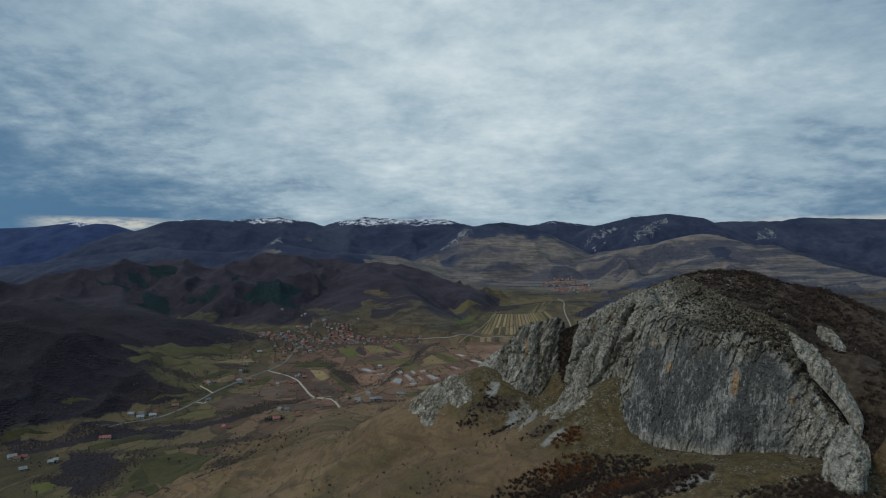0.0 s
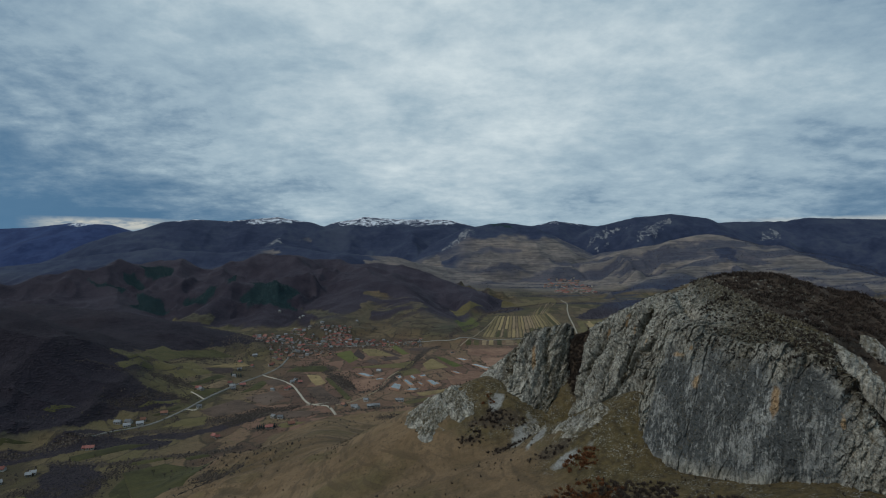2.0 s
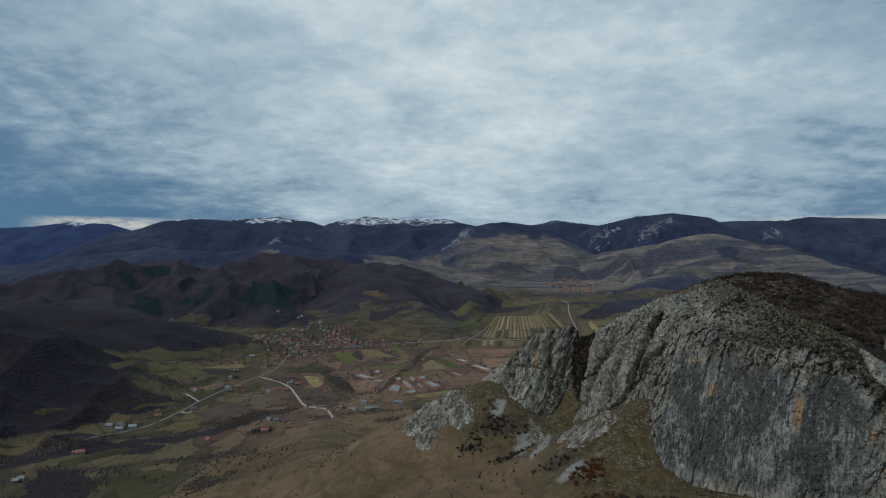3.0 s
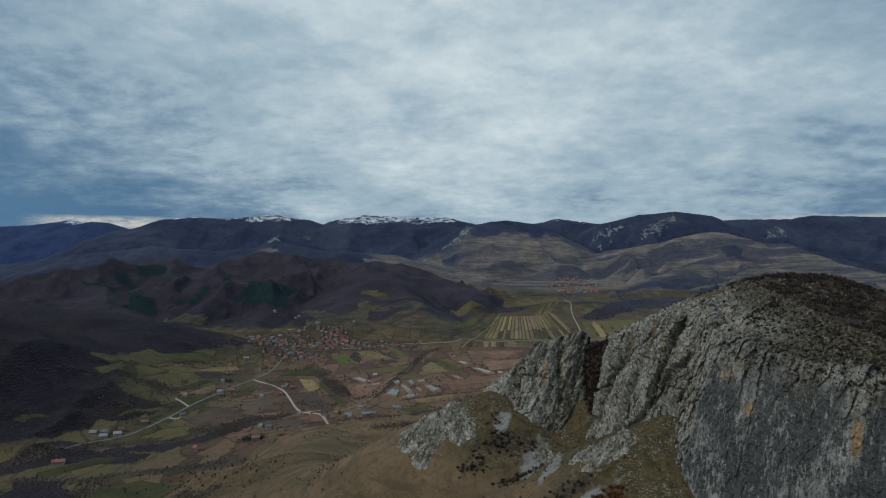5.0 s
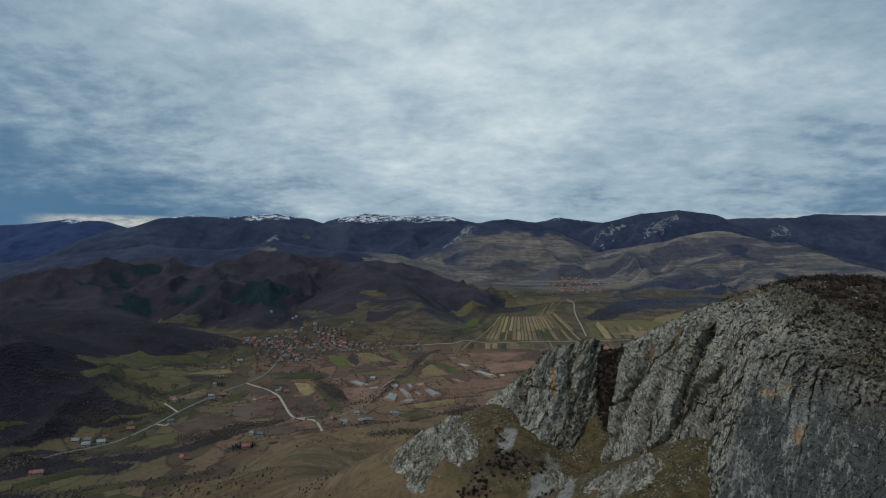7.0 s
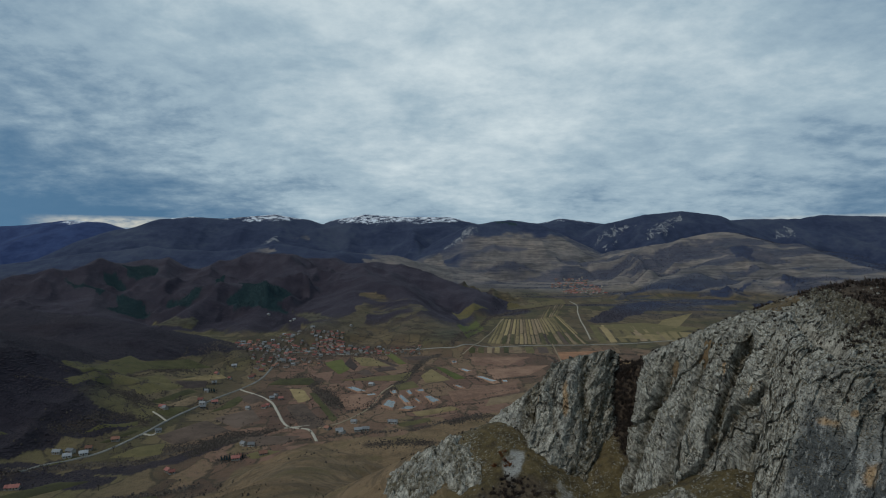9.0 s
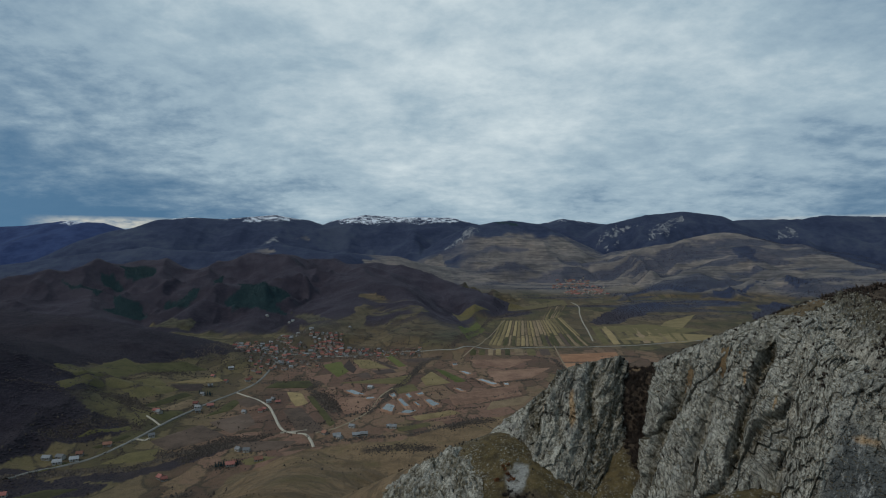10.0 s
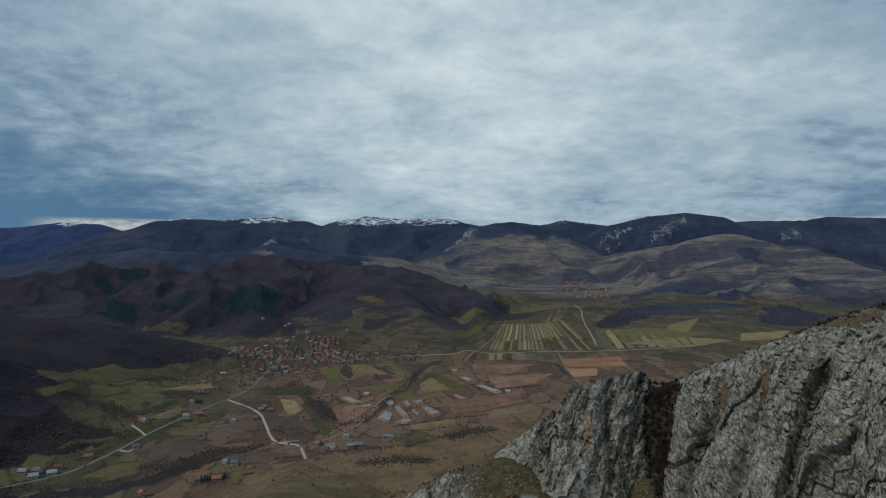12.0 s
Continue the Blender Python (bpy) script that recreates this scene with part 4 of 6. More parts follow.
def rock_sheet(name, label, foot, lip, back, cols, rows, seed, rough=1.0, lean=0.36, wall=None, rusts=(), clefts=(), share_wall=0.74, bulge=1.5, brow=False, across=(0.97, -0.25)):
    """A rock face from a foot line up to a lip and over it to a back line, split into leaning ribs, cracks and blocks."""
    count = len(foot) - 1
    foot, lip, back = (curve_rows(c, cols) for c in (foot, lip, back))
    v = np.linspace(0, 1, rows)[:, None] * np.ones((1, cols))
    up, over = np.clip(v / share_wall, 0, 1), np.clip((v - share_wall) / (1 - share_wall), 0, 1)
    p = foot[None] + (lip - foot)[None] * up[..., None] + (back - lip)[None] * over[..., None]
    out = np.cross(np.gradient(p, axis=1), np.gradient(p, axis=0))
    out /= np.linalg.norm(out, axis=-1, keepdims=True) + 1e-9
    if out[:, :, 1].mean() > 0:
        out = -out
    out = 0.5 * out + np.array((-0.22, -0.78, 0.2))
    out /= np.linalg.norm(out, axis=-1, keepdims=True)
    # lengths across the beds and up them
    s = across[0] * p[..., 0] + across[1] * p[..., 1] + 500 * seed
    g = 1.1 * p[..., 2] + 0.9 * over * np.hypot(*(back - lip)[:, :2].T)[None]
    share, h = np.linspace(0, count, cols)[None] * np.ones((rows, 1)), p[..., 2]
    tall = np.clip(np.linalg.norm(lip - foot, axis=1)[None] / 45, 0.25, 1.0)
    face = np.zeros(h.shape)
    if wall:
        a, b = wall
        face = smooth(a, a + 0.25, share) * smooth(b, b - 0.8, share + 0.4 * fbm(s, h, 15, 3, 6)) * smooth(0.02, 0.08, v) * smooth(0.7, 0.52, v + 0.16 * fbm(s, h, 12, 3, 4))
    q = s - lean * g + 3 * fbm(s, g, 28, 2, seed + 2)
    edge = q + 1.1 * fbm(s, g, 6, 3, seed + 8)
    big = ridged(edge, g * 0.1, 17, 2, seed + 5) - 0.55
    rib = ridged(edge, g * 0.16, 6.5, 2, seed + 6) - 0.55
    seam = smooth(0.1, 0.0, np.abs(fbm(edge, g * 0.09, 19, 1, seed + 11)))
    crack = smooth(0.06, 0.0, np.abs(fbm(edge, g * 0.12, 7, 1, seed + 13)))
    _, block = cell_noise((s - 0.3 * g) / 3.4, (g + 2 * fbm(s, g, 8, 2, seed + 12)) / 7.5, seed + 3)
    _, slab = cell_noise((s - 0.3 * g) / 1.5, g / 2.4, seed + 4)
    _, chip = cell_noise((s + 0.3 * g) / 0.8, g / 1.2, seed + 7)
    flat = smooth(share_wall + 0.06, share_wall - 0.06, v)
    seam, crack, calm = seam * flat, crack * flat, 1 - 0.8 * face
    fold = ridged(edge + 1.2 * fbm(s, g, 11, 3, seed + 21), g * 0.3, 9.5, 3, seed + 22) - 0.55
    d = (9 * big + 5 * fold + 4 * rib - 4.5 * seam + 3.6 * (block - 0.5)) * calm
    d = d + (2.3 * (slab - 0.5) * smooth(-0.5, 0.4, fbm(s, g, 14, 2, seed + 23)) - 0.8 * crack) * (1 - 0.7 * face) + 1.2 * (chip - 0.5) * (1 - 0.4 * face)
    d = d * tall + 1.7 * fbm(s, g, 3.4, 4, seed + 9) * (1 - 0.5 * face) + 2.2 * fbm(s, g, 40, 2, seed + 10) * tall
    grass = np.zeros(h.shape)
    for line, wide, deep, green in clefts:
        away = np.abs(line_side(share * 22 + 1.2 * fbm(s, g, 9, 3, 18), v * 80, [(a * 22, b * 80) for a, b in line])[0])
        d = d - deep * np.clip(1.25 - 1.25 * away / wide, 0, 1)
        grass = np.maximum(grass, green * smooth(0.8, 0.3, away / wide))
    ends = smooth(0, 0.35, share) * smooth(count, count - 0.35, share)
    d = rough * d * smooth(0.0, 0.06, v) * (1 - 0.65 * smooth(share_wall + 0.02, share_wall + 0.2, v)) * ends
    p = p + out * (d + bulge * np.sin(np.pi * up) * ends)[..., None]
    p[..., 2] -= 5 * smooth(0.06, 0.0, v)
    if brow:
        top = land(p[..., 0], p[..., 1]) + 1.3 + 1.6 * (slab - 0.4) + 0.8 * (chip - 0.5) + 3.0 * big
        if not wall:
            top = top - 3.2 * smooth(0.42, 0.7, over + 0.22 * fbm(s, g, 9, 3, 16))
        rim = smooth(0.0, 0.12, over) * smooth(0.85, 0.55, over + 0.2 * fbm(s, g, 6, 3, 16)) * (1 - grass)
        p[..., 2] = np.maximum(p[..., 2], p[..., 2] + (top - p[..., 2]) * rim)
        crest = smooth(0.1, 0.5, over)
        p[..., 2] = p[..., 2] + (np.minimum(p[..., 2], top - 0.2) - p[..., 2]) * crest
    rust = np.zeros(h.shape)
    for cs, ch, w, high in rusts:
        rust = np.maximum(rust, smooth(1.2, 0.5, np.hypot((share - cs) / w, (h - ch) / high) + 0.7 * fbm(s, h, 4, 3, 12)))
    # cleft soil, plus seams and hollows darkened in colour like shade
    soil_shade = np.clip(1.2 * grass + 0.85 * seam + 0.2 * crack + 0.5 * smooth(-0.1, -0.3, big), 0, 1) * (1 - 0.9 * face)
    heath = smooth(share_wall - 0.12, share_wall + 0.1, v + 0.16 * fbm(s, g, 16, 3, 14)) * (0.95 if brow else 0.35)
    if wall:
        heath = np.maximum(smooth(0.58, 0.78, v + 0.16 * fbm(s, g, 16, 3, 14)) * smooth(3.0, 4.2, share), 0.9 * smooth(0.86, 0.94, v))
    elif brow:
        heath = 0.9 * smooth(0.84, 0.93, v + 0.08 * fbm(s, g, 8, 3, 19))
    ob = grid_object(name, p[..., 0], p[..., 1], p[..., 2], ROCK, (("wall", face), ("rust", rust), ("soil_shade", soil_shade), ("heath", heath)))
    ob.data.shade_flat()
    SHEETS[label] = p
    return tagged(ob, label, "cliff", kind="structure")


# clefts: a line by shares of the length and height; width, depth, how grassy
TOWER, BUTTRESS, WALL = "pale grey limestone tower beside a dark notch", "grey leaning limestone buttress with deep clefts", "tall grey limestone wall with dark water streaks"
rock_sheet("limestone_tower", TOWER, TOWER_FOOT, TOWER_LIP, TOWER_BACK, 420, 300, 1, 0.68, 0.3, None, ((3.35, 168, 0.1, 9), (2.2, 165, 0.06, 3)),
           (([(2.6, 0.72), (2.9, 0.5), (3.0, 0.3)], 5, 4, 0.3), ([(4.1, 0.74), (3.9, 0.55), (4.05, 0.3)], 5, 5, 0.6), ([(1.6, 0.6), (2.0, 0.35)], 4, 3, 0.2), ([(5.0, 0.7), (4.7, 0.35)], 5, 4, 0.2)))
rock_sheet("limestone_buttress", BUTTRESS, BUTTRESS_FOOT, BUTTRESS_LIP, BUTTRESS_BACK, 560, 300, 2, 1.0, 0.72, None, ((4.3, 196, 0.05, 3), (5.6, 190, 0.06, 3)),
           (([(5.0, 0.68), (4.7, 0.5), (4.2, 0.2)], 7, 8, 0.8), ([(2.1, 0.66), (1.6, 0.5), (1.1, 0.15)], 7, 8, 0.7), ([(6.4, 0.66), (6.2, 0.4)], 8, 6, 0.9), ([(3.4, 0.64), (2.9, 0.4), (2.7, 0.2)], 6, 6, 0.4)), 0.74, 2.0, True)
rock_sheet("limestone_wall", WALL, WALL_FOOT, WALL_LIP, WALL_BACK, 800, 320, 3, 0.9, 0.12, (2.9, 7.6), ((3.35, 192, 0.12, 2.0), (3.9, 180, 0.1, 3.2), (5.75, 178, 0.1, 8), (7.35, 175, 0.09, 4), (3.6, 196, 0.05, 1.5)),
           (([(8.3, 0.74), (8.9, 0.4)], 6, 2.5, 0.7), ([(7.3, 0.72), (8.0, 0.5)], 5, 2.5, 0.4)), 0.74, 2.5, True, (0.71, -0.71))


def rock_patch(name, label, corners, high, seed, cell=0.55):
    """Broken rock that breaks through the turf between four corners."""
    a, b, c, d = (np.array(q, float) for q in corners)
    n = int(max(np.linalg.norm(b - a), np.linalg.norm(c - d)) / cell)
    m = int(max(np.linalg.norm(d - a), np.linalg.norm(c - b)) / cell)
    u, v = np.linspace(0, 1, n)[None, :, None], np.linspace(0, 1, m)[:, None, None]
    q = (a * (1 - u) + b * u) * (1 - v) + (d * (1 - u) + c * u) * v
    x, y = q[..., 0], q[..., 1]
    rim = np.minimum(np.minimum(u, 1 - u), np.minimum(v, 1 - v))[..., 0]
    body = smooth(0.0, 0.16, rim + 0.24 * fbm(x, y, 13, 4, seed) - 0.04)
    big, block = cell_noise((x + 0.5 * y) / 3.2, y / 5.0, seed + 1)
    small, chip = cell_noise(x / 1.3, y / 1.6, seed + 2)
    z = land(x, y) - 1.2 + body * (1.2 + high * (0.5 + 0.5 * fbm(x, y, 16, 3, seed + 3)) + 2.4 * (block - 0.5) + 2.2 * (chip - 0.5) - 1.3 * smooth(0.5, 0.85, big))
    soil_shade = np.clip(smooth(0.5, 0.8, big) * 0.8 + 0.75 * smooth(-0.25, 0.25, fbm(x, y, 6, 3, seed + 4)), 0, 1)
    ob = grid_object(name, x, y, z, ROCK, (("wall", 0 * x), ("rust", 0 * x), ("soil_shade", soil_shade), ("heath", 0 * x)))
    ob.data.shade_flat()
    return tagged(ob, label, "rock", kind="structure")


rock_patch("rock_slab", "pale broken limestone slab on the grassy spur", [(-42, 556), (-16, 498), (24, 514), (22, 562)], 5.0, 31)
rock_patch("rock_rib", "low limestone rib at the foot of the cliff", [(66, 452), (77, 412), (101, 414), (106, 446)], 4.0, 33)
rock_patch("rock_rib", "low limestone rib at the foot of the cliff", [(52, 500), (60, 462), (74, 462), (72, 505)], 2.0, 35)
rock_sheet("rock_fin", "narrow limestone fin below the cliff end", [(168, 283, 146), (172, 274, 146), (178, 272, 146), (186, 277, 146), (190, 290, 148)],
           [(174, 288, 160), (176, 282, 168), (180, 281, 173), (184, 285, 167), (187, 293, 158)], [(177, 294, 156), (179, 290, 164), (181, 290, 167), (184, 293, 160), (187, 300, 152)], 130, 90, 3, 0.8, 0.3, None, (), (), 0.74, 1.5)
rock_sheet("rock_fin", "tilted limestone fin among bare shrubs", [(192, 352, 196), (204, 346, 184), (214, 338, 168), (218, 330, 152)],
           [(198, 362, 205), (211, 355, 194), (221, 346, 176), (225, 338, 160)], [(204, 368, 200), (218, 362, 188), (228, 352, 170), (230, 344, 154)], 160, 70, 4, 0.8, 0.3, None, (), (), 0.7, 1.5)
rock_sheet("rock_fin", "small limestone fin among bare shrubs", [(234, 398, 196), (242, 394, 190), (252, 390, 182)],
           [(239, 404, 203), (246, 401, 201), (253, 398, 191)], [(240, 410, 202), (250, 407, 198), (260, 404, 186)], 90, 50, 5, 0.8, 0.3, None, (), (), 0.7, 1.0)
rock_sheet("rock_fin", "small limestone fin among bare shrubs", [(252, 390, 184), (260, 386, 176), (270, 380, 166)],
           [(258, 396, 190), (264, 393, 184), (270, 388, 175)], [(260, 404, 186), (268, 400, 180), (277, 394, 170)], 90, 50, 6, 0.8, 0.3, None, (), (), 0.7, 1.0)


# ---- fields, roads and ponds of the valley ----
FIELD_WORDS = {"green": "dull green winter pasture", "meadow": "fresh green meadow in the valley", "olive": "olive green fallow grass strip", "straw": "straw coloured dry hay meadow",
               "tan": "tan dry grass field", "brown": "brown stubble field strip", "plough": "dark freshly ploughed earth field", "reed": "reddish brown reed bed beside ponds",
               "fallow": "dark reddish brown fallow by the road", "rust": "rust coloured reed bed by the road"}


def field(kind, corners):
    """A field laid on the ground between four corners, with wavering edges."""
    a, b, c, d = (np.array(p, float) for p in corners)
    n = int(np.clip(max(np.linalg.norm(b - a), np.linalg.norm(c - d)) / 6, 4, 60))
    m = int(np.clip(max(np.linalg.norm(d - a), np.linalg.norm(c - b)) / 6, 4, 60))
    u, v = np.linspace(0, 1, n)[None, :, None], np.linspace(0, 1, m)[:, None, None]
    p = (a * (1 - u) + b * u) * (1 - v) + (d * (1 - u) + c * u) * v
    x, y = p[..., 0], p[..., 1]
    x, y = x + 1.3 * fbm(x, y, 30, 3, 91), y + 1.3 * fbm(x, y, 30, 3, 92)
    rim = np.zeros(x.shape)
    rim[1:-1, 1:-1] = 1
    ob = grid_object("field", x, y, land(x, y) + 0.75 * rim - 0.4 * (1 - rim), FIELD[kind])
    return tagged(ob, FIELD_WORDS[kind], "field", kind="structure")


def track(width, kind, line):
    """A road laid along a line."""
    p = curve_rows([(x, y, 0) for x, y in line], 14 * len(line))[:, :2]
    side = np.gradient(p, axis=0)
    side /= np.linalg.norm(side, axis=1, keepdims=True) + 1e-9
    side = np.stack([-side[:, 1], side[:, 0]], 1)
    off = np.array([-0.62, -0.5, -0.2, 0.2, 0.5, 0.62]) * width
    q = p[None] + off[:, None, None] * side[None]
    x, y = q[..., 0], q[..., 1]
    z = land(p[:, 0], p[:, 1])[None] + np.array([-0.6, 0.7, 0.8, 0.8, 0.7, -0.6])[:, None] + 0 * x
    ob = grid_object("track" if width < 3.0 else "road", x, y, z, ROADS[kind])
    words = {"asphalt": "pale worn asphalt country road", "gravel": "pale gravel road with soft verges", "earth": "narrow beaten earth farm track"}
    return tagged(ob, words[kind], "road", kind="structure")


def pond(corners):
    """A fish pond: a bank and still water."""
    c = np.array(corners, float)
    mid = c.mean(0)
    bm, wm = bmesh.new(), bmesh.new()
    base = float(land(mid[0], mid[1])) + 1.2
    ring = []
    for k in range(24):
        s = k / 24 * 4
        i = int(s)
        p = c[i] * (1 - s + i) + c[(i + 1) % 4] * (s - i)
        p = mid + (p - mid) * (0.9 + 0.12 * math.sin(2 * math.pi * (s - i)) ** 2 + 0.05 * random.random())
        ring.append(p)
    wm.faces.new([wm.verts.new((p[0], p[1], base)) for p in ring])
    rows = [[bm.verts.new((*(mid + (p - mid) * f), base + dz)) for p in ring] for f, dz in ((0.97, -0.3), (1.03, 0.5), (1.12, 0.5), (1.35, -2.2))]
    for lo, hi in zip(rows, rows[1:]):
        for k in range(24):
            bm.faces.new([lo[k], lo[(k + 1) % 24], hi[(k + 1) % 24], hi[k]])
    thing = new("fish_pond")
    thing.location = (mid[0], mid[1], base)
    for name, b, mat in (("water", wm, WATER), ("bank", bm, FIELD["reed"])):
        part(name, b, mat, thing, world=True)
    return tagged(thing, "small still fish pond with earth banks", "pond", "fish ponds")


def part(name, bm, mat, parent, label="", world=False):
    """Links a bmesh as one mesh under a thing; world: its places are the world's."""
    if world:
        bmesh.ops.translate(bm, verts=bm.verts, vec=-parent.location)
    bmesh.ops.recalc_face_normals(bm, faces=bm.faces)
    me = bpy.data.meshes.new(name)
    bm.to_mesh(me)
    bm.free()
    me.materials.append(mat)
    ob = new(name, me)
    ob.parent = parent
    return tagged(ob, label)


field("green", [(-588, 1149), (-583, 1354), (-511, 1308), (-539, 1124)])
field("green", [(-586, 1274), (-496, 1406), (-439, 1393), (-546, 1242)])
field("green", [(-544, 1082), (-533, 1181), (-510, 1157), (-519, 1068)])
field("olive", [(-531, 1177), (-490, 1285), (-455, 1250), (-507, 1158)])
field("olive", [(-498, 1171), (-464, 1246), (-429, 1243), (-462, 1151)])
field("plough", [(-460, 1257), (-418, 1304), (-404, 1259), (-427, 1227)])
field("tan", [(-468, 1258), (-418, 1365), (-395, 1337), (-418, 1304)])
field("green", [(-447, 1132), (-424, 1237), (-403, 1224), (-427, 1137)])
field("brown", [(-424, 1127), (-402, 1207), (-382, 1194), (-392, 1145)])
field("green", [(-420, 1099), (-404, 1141), (-380, 1143), (-391, 1086)])
field("green", [(-466, 990), (-453, 1018), (-421, 1067), (-415, 1047)])
field("olive", [(-404, 938), (-385, 977), (-355, 997), (-340, 950)])
field("green", [(-459, 900), (-446, 934), (-431, 951), (-442, 919)])
field("green", [(-438, 983), (-413, 1035), (-404, 1029), (-425, 983)])
field("green", [(-353, 1123), (-342, 1225), (-323, 1246), (-325, 1169)])
field("fallow", [(-379, 1014), (-341, 1095), (-286, 1047), (-342, 984)])
field("fallow", [(-337, 1103), (-295, 1162), (-262, 1097), (-284, 1051)])
field("fallow", [(-348, 1223), (-313, 1253), (-284, 1216), (-304, 1178)])
field("green", [(-316, 1302), (-304, 1355), (-248, 1364), (-218, 1304)])
field("tan", [(-272, 1281), (-241, 1275), (-213, 1210), (-233, 1186)])
field("fallow", [(-248, 1169), (-224, 1192), (-154, 1058), (-195, 1048)])
field("green", [(-231, 1255), (-216, 1254), (-153, 1106), (-158, 1079)])
field("meadow", [(-253, 1489), (-217, 1530), (-185, 1431), (-199, 1379)])
field("plough", [(-207, 1471), (-205, 1546), (-173, 1454), (-174, 1412)])
field("straw", [(-200, 1546), (-159, 1539), (-105, 1455), (-167, 1453)])
field("plough", [(-158, 1550), (-140, 1533), (-89, 1455), (-101, 1441)])
field("plough", [(-146, 1437), (-103, 1455), (-89, 1417), (-128, 1397)])
field("plough", [(-172, 1403), (-148, 1428), (-131, 1376), (-152, 1366)])
field("meadow", [(-152, 1632), (-120, 1596), (-76, 1474), (-93, 1465)])
field("plough", [(-95, 1541), (-26, 1559), (-37, 1514), (-73, 1504)])
field("olive", [(-197, 1341), (-87, 1374), (-61, 1403), (-66, 1327)])
field("olive", [(-99, 1292), (-55, 1335), (-41, 1283), (-76, 1260)])
field("straw", [(-46, 1366), (-26, 1430), (13, 1334), (-34, 1312)])
field("meadow", [(-22, 1449), (3, 1431), (43, 1350), (19, 1334)])
field("reed", [(49, 1536), (189, 1549), (127, 1456), (64, 1486)])
field("reed", [(77, 1430), (215, 1465), (159, 1374), (91, 1333)])
field("reed", [(4, 1254), (129, 1325), (130, 1253), (13, 1184)])
field("rust", [(244, 1597), (384, 1627), (372, 1531), (242, 1520)])
field("rust", [(240, 1510), (307, 1511), (289, 1444), (237, 1428)])
field("tan", [(-51, 1140), (13, 1171), (29, 1151), (-38, 1110)])
field("brown", [(73, 1214), (148, 1253), (123, 1199), (62, 1166)])
field("olive", [(-70, 1083), (-19, 1115), (-14, 1091), (-61, 1061)])
field("reed", [(-185, 1250), (-93, 1238), (-110, 1159), (-149, 1147)])
field("fallow", [(-271, 1026), (-184, 1027), (-202, 993), (-251, 979)])
field("olive", [(-244, 959), (-224, 976), (-194, 964), (-230, 936)])
field("olive", [(18, 2171), (105, 2189), (141, 2221), (42, 2076)])
field("meadow", [(30, 1825), (91, 2074), (107, 1936), (54, 1685)])
field("straw", [(209, 2372), (456, 2687), (443, 2510), (202, 2299)])
field("straw", [(575, 1943), (651, 2094), (802, 2249), (642, 1941)])
field("olive", [(406, 1992), (576, 2039), (710, 1940), (546, 1814)])
field("tan", [(786, 1943), (946, 1989), (870, 1874), (725, 1811)])
field("straw", [(428, 1790), (600, 1887), (722, 1835), (572, 1736)])
field("green", [(-369, 767), (-331, 799), (-266, 777), (-260, 603)])
field("green", [(-350, 702), (-360, 757), (-264, 606), (-292, 625)])
field("meadow", [(-448, 685), (-434, 701), (-412, 685), (-423, 655)])
field("green", [(-462, 818), (-421, 868), (-377, 874), (-443, 796)])
field("green", [(-322, 821), (-295, 840), (-283, 826), (-311, 804)])
field("green", [(-557, 913), (-538, 951), (-523, 947), (-539, 911)])
field("green", [(-380, 798), (-354, 821), (-322, 821), (-368, 788)])
field("green", [(-570, 817), (-542, 839), (-519, 851), (-559, 810)])
field("green", [(-347, 656), (-345, 711), (-330, 706), (-330, 650)])
rng = random.Random(21)
edge = 0.0
while edge < 1.0:
    wide = rng.uniform(0.028, 0.06)
    a, b = edge, min(edge + wide - 0.004, 1.0)
    near_a, near_b = 100 + 246 * a, 100 + 246 * b
    far_a, far_b = 166 + 190 * a, 166 + 190 * b
    deep = 2110 + 130 * max(0.0, a - 0.5)
    cut = rng.uniform(0.3, 0.42)
    first = rng.choice(("brown", "brown", "tan", "plough", "green", "olive")) if a > 0.1 else "straw"
    then = rng.choice(("brown", "brown", "brown", "tan")) if a < 0.62 else rng.choice(("straw", "straw", "green", "tan", "brown"))
    mid_a, mid_b = near_a + cut * (far_a - near_a), near_b + cut * (far_b - near_b)
    cut_y = 1698 + cut * (deep - 1698)
    field(first, [(near_a, 1698), (near_b, 1698), (mid_b, cut_y - 3), (mid_a, cut_y - 3)])
    field(then if a > 0.1 else "straw", [(mid_a, cut_y), (mid_b, cut_y), (far_b, deep), (far_a, deep)])
    if a > 0.62:
        field(rng.choice(("olive", "straw", "brown", "green")), [(far_a, deep + 4), (far_b, deep + 4), (far_b + 75, 2500), (far_a + 85, 2490)])
    edge += wide
for k in range(9):
    a = 372 + 26 * k
    field(rng.choice(("straw", "olive", "straw", "brown", "tan")), [(a, 1712 + 5 * k), (a + 23, 1716 + 5 * k), (a + 62, 2010 - 9 * k), (a + 36, 2010 - 9 * k)])
field("green", [(54, 1609), (71, 1620), (67, 1574), (50, 1572)])
field("olive", [(74, 1623), (92, 1638), (87, 1575), (70, 1574)])
field("brown", [(95, 1640), (111, 1655), (105, 1576), (91, 1575)])
field("tan", [(113, 1656), (128, 1658), (123, 1578), (108, 1576)])
field("green", [(134, 1658), (149, 1659), (143, 1580), (129, 1579)])
field("brown", [(154, 1659), (179, 1660), (173, 1582), (149, 1580)])
field("olive", [(182, 1661), (207, 1662), (201, 1584), (177, 1582)])
field("plough", [(211, 1662), (240, 1662), (233, 1585), (206, 1584)])
